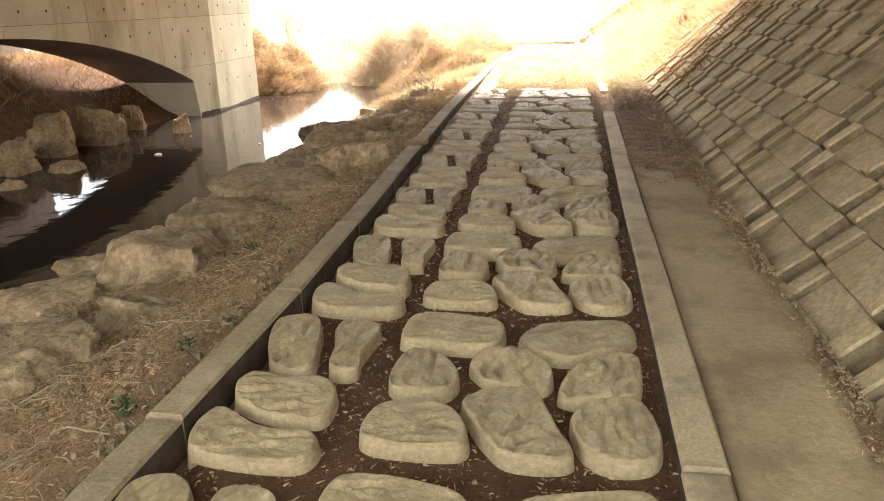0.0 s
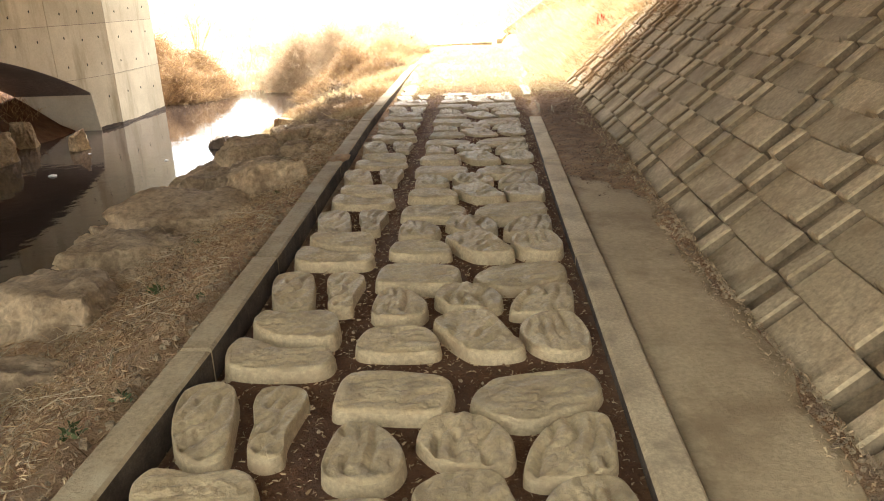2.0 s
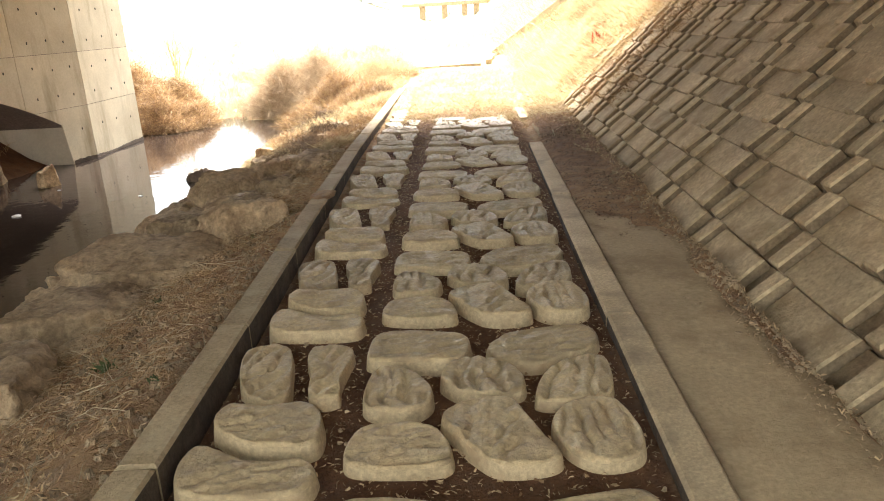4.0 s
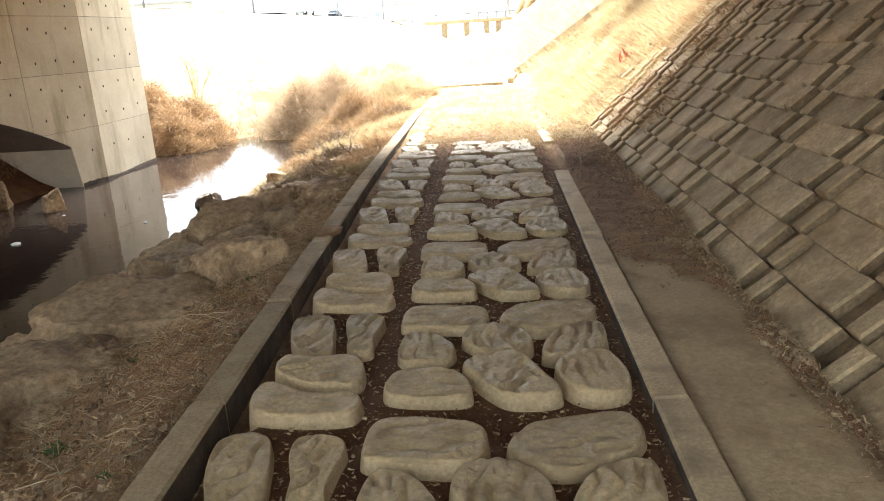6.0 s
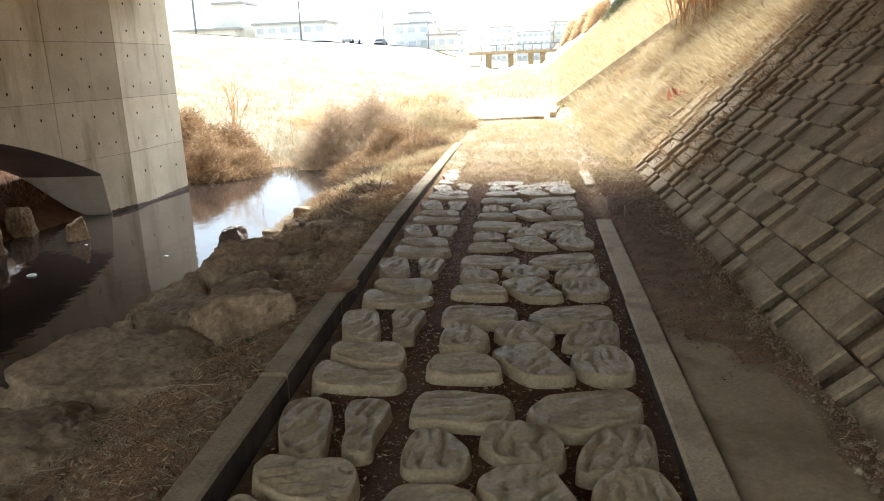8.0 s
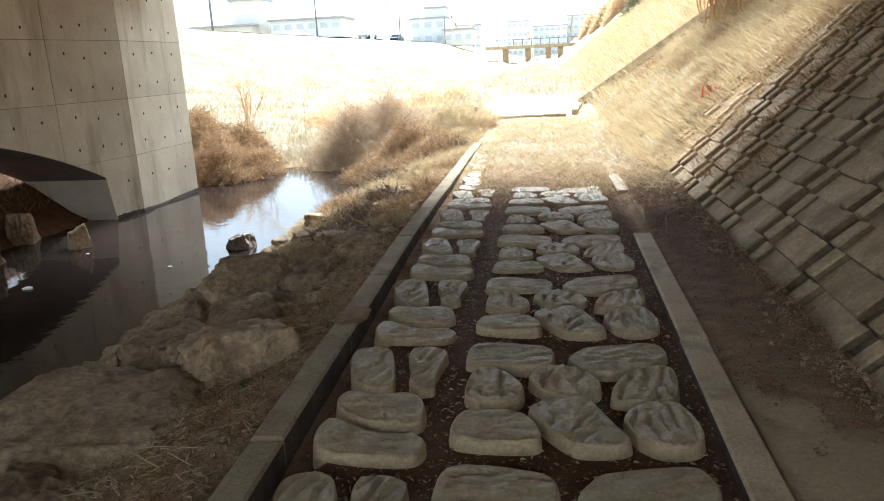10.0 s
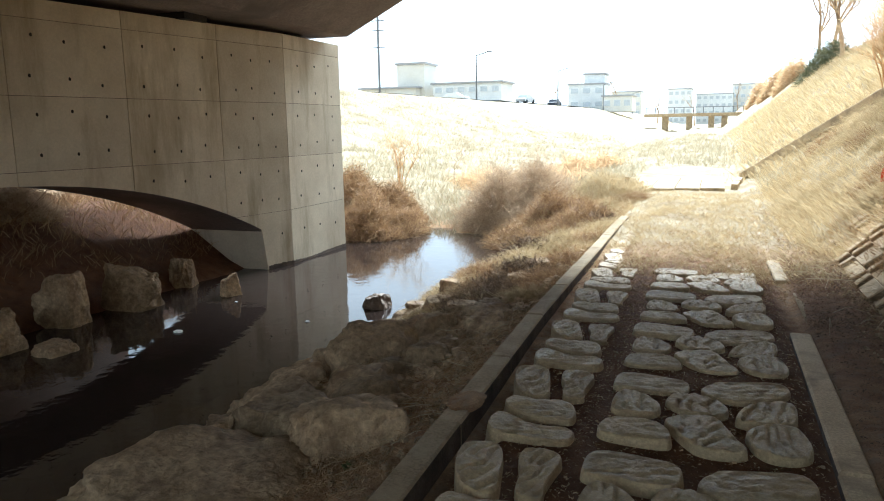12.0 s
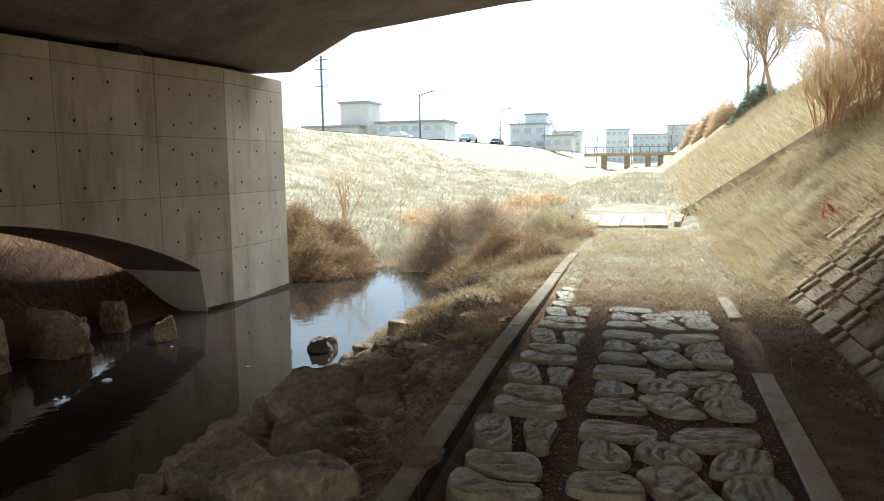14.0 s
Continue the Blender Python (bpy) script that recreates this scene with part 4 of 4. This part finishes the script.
# ---- bare shrubs and trees ----
def branch_tree(name, x, y, height, spread, levels, mat, label, category, seed, radius=0.05, stems=1, z=None, droop=0.0, leaves=None, splits=(3, 5)):
    """Tapered limbs as tubes (trunk), the finest twigs as ribbons (crown), under one empty."""
    r = random.Random(seed)
    z = float(ground_z(x, y)) if z is None else z
    thing = tagged(empty(name, x, y, z - 0.05), label, category)
    v, f, tw_a, tw_b = [], [], [], []

    def tube(a, b, ra, rb):
        d = (b - a).normalized()
        s = d.orthogonal().normalized()
        t = d.cross(s)
        o = len(v)
        for c, rad in ((a, ra), (b, rb)):
            for k in range(6):
                e = k * math.pi / 3
                v.append(c + (s * math.cos(e) + t * math.sin(e)) * rad)
        for k in range(6):
            f.append((o + k, o + (k + 1) % 6, o + 6 + (k + 1) % 6, o + 6 + k))

    def limb(p, d, length, rad, level):
        n = 4 if level < 2 else 3
        for i in range(n):
            q = p + d * (length / n)
            rb = rad * (1 - 0.55 * (i + 1) / n)
            if level >= levels - 1:
                tw_a.append(p.copy())
                tw_b.append(q.copy())
            else:
                tube(p, q, rad * (1 - 0.55 * i / n), rb)
            p = q
            d = (d + Vector((r.gauss(0, 0.14), r.gauss(0, 0.14), r.gauss(0.04 - droop, 0.1)))).normalized()
            if level < levels - 1 and (i > 0 or level > 0):
                for _ in range(r.randint(*splits) if i == n - 1 else r.randint(1, 2)):
                    side = d.orthogonal().normalized()
                    side.rotate(Matrix.Rotation(r.uniform(0, 6.28), 3, d))
                    nd = (d * r.uniform(0.5, 1.0) + side * spread * r.uniform(0.5, 1.1)).normalized()
                    limb(p, nd, length * r.uniform(0.45, 0.7), rb * 0.7, level + 1)

    for _ in range(stems):
        tilt = spread * 0.5 if stems > 1 else 0.05
        d = Vector((r.gauss(0, tilt), r.gauss(0, tilt), 1)).normalized()
        limb(Vector((r.gauss(0, 0.12) if stems > 1 else 0, r.gauss(0, 0.12) if stems > 1 else 0, 0)), d, height * r.uniform(0.42, 0.6), radius, 0)
    if v:
        mesh_object("trunk", v, f, mat, thing, smooth=True)
    if tw_a:
        crown = ribbons("crown", np.array([tuple(p) for p in tw_a]), np.array([tuple(p) for p in tw_b]), np.full(len(tw_a), max(0.003, radius * 0.16 if stems > 1 else radius * 0.1)), leaves or mat, "", bend=0.15, parent=thing)
    return thing


branch_tree("bare_shrub", -8.3, 20.5, 2.4, 0.6, 3, AMBER, "bare amber-stemmed shrub beside the pier", "shrub", 3, 0.018, 6)
branch_tree("sapling", -7.0, 21.5, 2.2, 0.35, 3, TWIG, "thin bare sapling rising from the dry grass", "sapling", 5, 0.012, 1)
for i, (x, y, h, s) in enumerate(((3.7, 16.9, 2.2, 12), (4.1, 16.0, 2.6, 12), (4.7, 17.2, 2.9, 12), (3.9, 18.4, 2.4, 11), (5.2, 15.6, 3.0, 12), (5.5, 18.2, 3.2, 11), (4.5, 14.9, 2.6, 12), (6.2, 16.6, 3.2, 11), (5.0, 19.6, 2.8, 10))):
    branch_tree("tall_shrub", x, y, h, 0.55, 4, AMBER, "dense tall amber-twigged shrub on the embankment", "shrub", 20 + i, 0.016, s, splits=(2, 3))
for i, (x, y, h) in enumerate(((7.7, 54, 11.0), (8.2, 62, 11.0), (9.6, 47, 9.5), (10.4, 40, 9.0), (8.4, 72, 10.0))):
    branch_tree("bare_tree", x, y, h, 0.62, 5, TWIG, "bare leafless tree on top of the embankment", "tree", 40 + i, 0.15, 1)
for i, (x, y, h) in enumerate(((7.4, 60, 1.8), (7.2, 84, 3.0), (6.6, 100, 3.0), (6.0, 120, 3.0))):
    thicket(x, y, 1.6, 2.5, h, 4000, AMBER if i else OLIVE, "rounded brown hedge shrub on the embankment" if i else "low green conifer shrub on the embankment", 0.02 + 0.006 * i, 0.7)
for i in range(12):
    x, y = -60 + i * 11 + random.uniform(-4, 4), 205 + random.uniform(-12, 25)
    branch_tree("far_tree", x, y, random.uniform(10, 15), 0.25, 3, TWIG, "tall bare poplar in the hazy distance", "tree", 70 + i, 0.16, 1)

# soil washed over the kerb, and one bright leaf
bm = bmesh.new()
bmesh.ops.create_icosphere(bm, subdivisions=4, radius=1.0)
for q in bm.verts:
    c = q.co
    k = 1 + 0.35 * noise.noise(c * 1.7) + 0.15 * noise.noise(c * 6)
    q.co = Vector((c.x * 0.1 * k, c.y * 0.14 * k, max(c.z, -0.2) * 0.02 * k))
heap = part("soil_patch", bm, SOIL, None, smooth=True)
heap.location = (-0.8, 4.0, -0.002)
tagged(heap, "brown soil washed over the edging kerb", "soil")
leaf_at = np.array([[-0.62, 3.35, -0.09], [-0.63, 3.36, -0.09]])
leaf = ribbons("orange_leaf", leaf_at, leaf_at + np.array([[0.02, 0.05, 0.08], [-0.02, 0.03, 0.09]]), np.array([0.012, 0.01]), RED, "")
del leaf["kind"]
tagged(leaf, "single orange leaf stuck beside the kerb", "leaf")

# ---- far side: drain, slab, lamps, road, houses, bridge ----
PAINT = material("white_wall", (0.72, 0.73, 0.72), (0.8, 0.8, 0.78), 0.6, 0.8, 0, 8)
# distance haze is painted into the paler cream, panes and roofs
CREAM = material("cream_wall", (0.7, 0.67, 0.6), (0.77, 0.74, 0.67), 0.6, 0.8, 0, 8)
GLASS = material("hazed_window", (0.5, 0.53, 0.55), (0.58, 0.6, 0.62), 2, 0.15, 0, 8, spec=0.6)
ROOF = material("grey_roof", (0.34, 0.34, 0.34), (0.42, 0.41, 0.4), 1, 0.8, 0, 8)
STEEL = material("grey_steel", (0.16, 0.16, 0.16), (0.2, 0.2, 0.2), 2, 0.5, 0, 20, metal=0.6)
ASPHALT = material("asphalt", (0.05, 0.05, 0.05), (0.065, 0.063, 0.06), 1, 0.9, 0, 20)
RUBBER = material("tyre_rubber", (0.02, 0.02, 0.02), (0.03, 0.03, 0.03), 2, 0.9, 0, 20)
YELLOW = material("yellow_paint", (0.6, 0.42, 0.05), (0.66, 0.47, 0.07), 2, 0.6, 0, 20)


def box(name, x, y, z, sx, sy, sz, mat, parent=None, c=0.02, rz=0.0, label=""):
    cv, cf = chamfer_box(sx, sy, sz, min(c, sx / 3, sy / 3, sz / 3))
    ob = mesh_object(name, cv, cf, mat, parent, label=label)
    ob.matrix_basis = pose(x, y, z, 0, 0, rz)
    return ob


# concrete drain running up the embankment
drain = tagged(empty("slope_drain", 1.2, 21.3, -0.05), "weathered concrete drain channel running up the grassy slope", "drain", kind="structure")
p0, p1 = Vector((1.2, 21.6, float(ground_z(1.2, 21.6)) + 0.02)), Vector((4.4, 17.2, float(ground_z(4.4, 17.2)) + 0.12))
d_ = (p1 - p0)
yaw, pit = math.degrees(math.atan2(d_.y, d_.x)), -math.degrees(math.atan2(d_.z, math.hypot(d_.x, d_.y)))
for nm, off, w, h, zz in (("channel_wall", -0.14, 0.08, 0.2, -0.1), ("channel_wall", 0.14, 0.08, 0.2, -0.1), ("channel_floor", 0, 0.2, 0.05, -0.1)):
    for k in range(5):
        cv, cf = chamfer_box(d_.length / 5 - 0.012, w, h, 0.015)
        o_ = mesh_object(nm, cv, cf, KERB, drain)
        o_.matrix_basis = Matrix.Translation((p0 + d_ * ((k + 0.5) / 5)) - Vector((1.2, 21.3, -0.05))) @ pose(0, 0, 0, 0, pit, yaw) @ Matrix.Translation((0, off, zz))
culvert = tagged(empty("culvert_slab", -0.3, 19.5, -0.03), "pale concrete slabs crossing the grassy path", "pavement", kind="structure")
for k in range(4):
    box("slab", -0.93 + 0.54 * k, -0.1 + 0.16 * k, 0.0, 0.53, 3.8, 0.1, KERB, culvert, 0.02)
for k, (x, y) in enumerate(((0.9, 18.9), (1.0, 20.2))):
    box("kerb_stone", x + 0.3, y - 19.5, 0.0, 0.14, 1.1, 0.16, KERB, culvert, 0.01, -4)
stake = tagged(empty("marker_stake", -1.46, 17.6, float(ground_z(-1.46, 17.6)) - 0.05), "short dark stake beside the path slab", "stake")
box("post", 0, 0, 0, 0.07, 0.07, 0.34, DARK, stake, 0.01)
box("cap", 0.02, 0, 0.34, 0.1, 0.09, 0.05, KERB, stake, 0.01)

# floating scraps on the water
for x, y, s in ((-5.43, 7.09, 0.06), (-4.2, 7.96, 0.032), (-5.7, 8.6, 0.025)):
    bm = bmesh.new()
    bmesh.ops.create_icosphere(bm, subdivisions=2, radius=s)
    for q in bm.verts:
        q.co = Vector((q.co.x * random.uniform(0.7, 1.3), q.co.y * random.uniform(0.6, 1.1), q.co.z * 0.35))
    scrap = part("floating_scrap", bm, PAINT, None)
    scrap.location = (x, y, WATER_Z + s * 0.1)
    tagged(scrap, "white scrap of litter floating on the dark water", "litter", "scraps on the water")

# road on the far embankment
v, f = [], []
for j, y in enumerate(np.linspace(60, 260, 30)):
    for x in (-33.5, -28.0):
        v.append((x, y, float(ground_z(x, y)) + 0.04))
for j in range(29):
    f.append((2 * j, 2 * j + 1, 2 * j + 3, 2 * j + 2))
road = mesh_object("road", v, f, ASPHALT)
tagged(road, "grey asphalt road along the far embankment", "road", kind="structure")


def street_lamp(x, y, z, h):
    thing = tagged(empty("street_lamp", x, y, z - 0.1), "dark grey street lamp with a single angled arm", "street lamp", "lamps along the road")
    vs, fs = [], []
    for k, (zz, rad) in enumerate(((0, 0.13), (h * 0.5, 0.1), (h, 0.07))):
        vs += [(math.cos(a) * rad, math.sin(a) * rad, zz) for a in np.linspace(0, 2 * math.pi, 8, endpoint=False)]
    for k in range(2):
        fs += [(8 * k + i, 8 * k + (i + 1) % 8, 8 * k + 8 + (i + 1) % 8, 8 * k + 8 + i) for i in range(8)]
    mesh_object("pole", vs, fs, STEEL, thing)
    arm = box("arm", 0.85, 0, h - 0.05, 1.9, 0.1, 0.1, STEEL, thing)
    arm.matrix_basis = pose(0.85, 0, h + 0.1, 0, -14, 0)
    box("lamp_head", 1.85, 0, h + 0.33, 0.7, 0.26, 0.12, STEEL, thing)
    return thing


for x, y in ((-30.5, 98), (-26.8, 135), (-25.2, 181), (-23.5, 230)):
    zl = float(ground_z(x, y))
    street_lamp(x, y, zl, 6.2)


def house(name, x, y, z, sx, sy, h, floors, bays, wall, label, roof_over=0.4, tower=None):
    thing = tagged(empty(name, x, y, z - 0.3), label, "building")
    w = box("wall", 0, 0, 0, sx, sy, h, wall, thing)
    box("roof", 0, 0, h, sx + roof_over, sy + roof_over, 0.35, ROOF, thing)
    fh = h / floors
    for k in range(floors):
        for b in range(bays):
            bx = -sx / 2 + sx * (b + 0.5) / bays
            win = box("window", bx, -sy / 2 - 0.03, fh * k + fh * 0.35, sx / bays * 0.66, 0.12, fh * 0.42, PAINT, thing)
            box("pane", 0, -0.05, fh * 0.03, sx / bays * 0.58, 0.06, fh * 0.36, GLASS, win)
    if tower:
        tx, tw, th = tower
        tt = box("stair_tower", tx, 1.0, 0, tw, sy * 0.7, th, wall, thing)
        box("tower_roof", tx, 1.0, th, tw + 0.6, sy * 0.7 + 0.6, 0.4, ROOF, thing)
    return thing


def gz0(x, y):
    return float(ground_z(x, y))


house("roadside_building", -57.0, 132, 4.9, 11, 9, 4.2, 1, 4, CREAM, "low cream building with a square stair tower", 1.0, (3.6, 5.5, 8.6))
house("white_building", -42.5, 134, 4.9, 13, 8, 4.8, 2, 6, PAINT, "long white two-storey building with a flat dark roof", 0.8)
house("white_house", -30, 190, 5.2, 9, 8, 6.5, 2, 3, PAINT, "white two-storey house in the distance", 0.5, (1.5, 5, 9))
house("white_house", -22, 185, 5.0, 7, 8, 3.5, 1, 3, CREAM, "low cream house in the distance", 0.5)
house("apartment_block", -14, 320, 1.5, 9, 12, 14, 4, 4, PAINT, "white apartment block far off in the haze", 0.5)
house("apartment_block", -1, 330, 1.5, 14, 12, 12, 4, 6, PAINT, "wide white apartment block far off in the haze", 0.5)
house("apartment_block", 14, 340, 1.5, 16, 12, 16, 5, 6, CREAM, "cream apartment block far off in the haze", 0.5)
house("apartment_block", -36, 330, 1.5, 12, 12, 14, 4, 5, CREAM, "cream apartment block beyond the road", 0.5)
sign = tagged(empty("road_sign", -55, 112, 4.6), "yellow roadside warning board on a post", "sign")
box("post", 0, 0, 0, 0.12, 0.12, 1.4, STEEL, sign)
box("board", 0, -0.1, 1.2, 1.4, 0.08, 1.5, YELLOW, sign)
mast = tagged(empty("power_mast", -58.0, 126, 4.6), "thin grey steel mast with cross arms", "mast")
box("pole", 0, 0, 0, 0.3, 0.3, 17, STEEL, mast)
for z in (11.5, 14.5, 16.2):
    box("cross_arm", 0, 0, z, 2.6, 0.15, 0.15, STEEL, mast)


def car(x, y, z, paint, label, rz=0):
    """A parked saloon seen from the side, x along its length."""
    thing = tagged(empty("car", x, y, z), label, "car", "cars on the far road")
    thing.rotation_euler = (0, 0, radians(rz))
    prof = [(-2.1, 0.35), (-2.15, 0.75), (-1.5, 0.92), (-1.0, 1.4), (0.55, 1.45), (1.2, 0.98), (2.0, 0.85), (2.15, 0.6), (2.1, 0.32)]
    vs = [(a, s * (0.85 if b < 1 else 0.7), b) for s in (-1, 1) for a, b in prof]
    m = len(prof)
    fs = [(i, (i + 1) % m, m + (i + 1) % m, m + i) for i in range(m)] + [tuple(range(m))[::-1], tuple(range(m, 2 * m))]
    mesh_object("body", vs, fs, paint, thing)
    for s in (-1, 1):
        gv = [(-1.25, s * 0.80, 0.98), (-0.9, s * 0.72, 1.34), (0.5, s * 0.72, 1.38), (0.95, s * 0.80, 1.0)]
        gv += [(a, b - s * 0.06, c) for a, b, c in gv]
        mesh_object("side_window", gv, [(0, 1, 2, 3), (4, 7, 6, 5), (0, 4, 5, 1), (1, 5, 6, 2), (2, 6, 7, 3), (3, 7, 4, 0)], GLASS, thing)
        for a in (-1.35, 1.35):
            wv, wf = [], []
            for b in (s * 0.68, s * 0.88):
                wv += [(a + 0.33 * math.cos(e), b, 0.33 + 0.33 * math.sin(e)) for e in np.linspace(0, 2 * math.pi, 14, endpoint=False)]
            wf = [(i, (i + 1) % 14, 14 + (i + 1) % 14, 14 + i) for i in range(14)] + [tuple(range(14)), tuple(range(14, 28))[::-1]]
            mesh_object("wheel", wv, wf, RUBBER, thing)
    return thing


SILVER = material("silver_paint", (0.5, 0.51, 0.52), (0.55, 0.56, 0.57), 1, 0.3, 0, 5, metal=0.5)
NAVY = material("dark_paint", (0.05, 0.055, 0.07), (0.06, 0.065, 0.08), 1, 0.3, 0, 5)
for x, y, pnt, lab, rz in ((-44.5, 104, PAINT, "white saloon car parked beside the road", 4), (-36.5, 106, PAINT, "white car parked beside the road", 0), (-29.6, 122, SILVER, "silver car on the far road", 80), (-30.5, 150, NAVY, "dark car on the far road", 85)):
    car(x, y, gz0(x, y) + 0.03, pnt, lab, rz)

# distant low bridge
far_bridge = tagged(empty("far_bridge", -2.5, 130, 0.5), "low concrete footbridge crossing the stream far away", "bridge")
box("deck", 0, 0, 2.2, 17, 3.5, 0.5, KERB, far_bridge)
for x in (-5.2, -1.4, 2.0, 4.0):
    box("pier", x, 0, 0, 0.9, 2.6, 2.2, KERB, far_bridge)
for x in np.linspace(-8.2, 8.2, 12):
    box("railing_post", x, -1.6, 2.75, 0.12, 0.12, 0.9, STEEL, far_bridge)
box("handrail", 0, -1.6, 3.62, 16.6, 0.1, 0.1, STEEL, far_bridge)
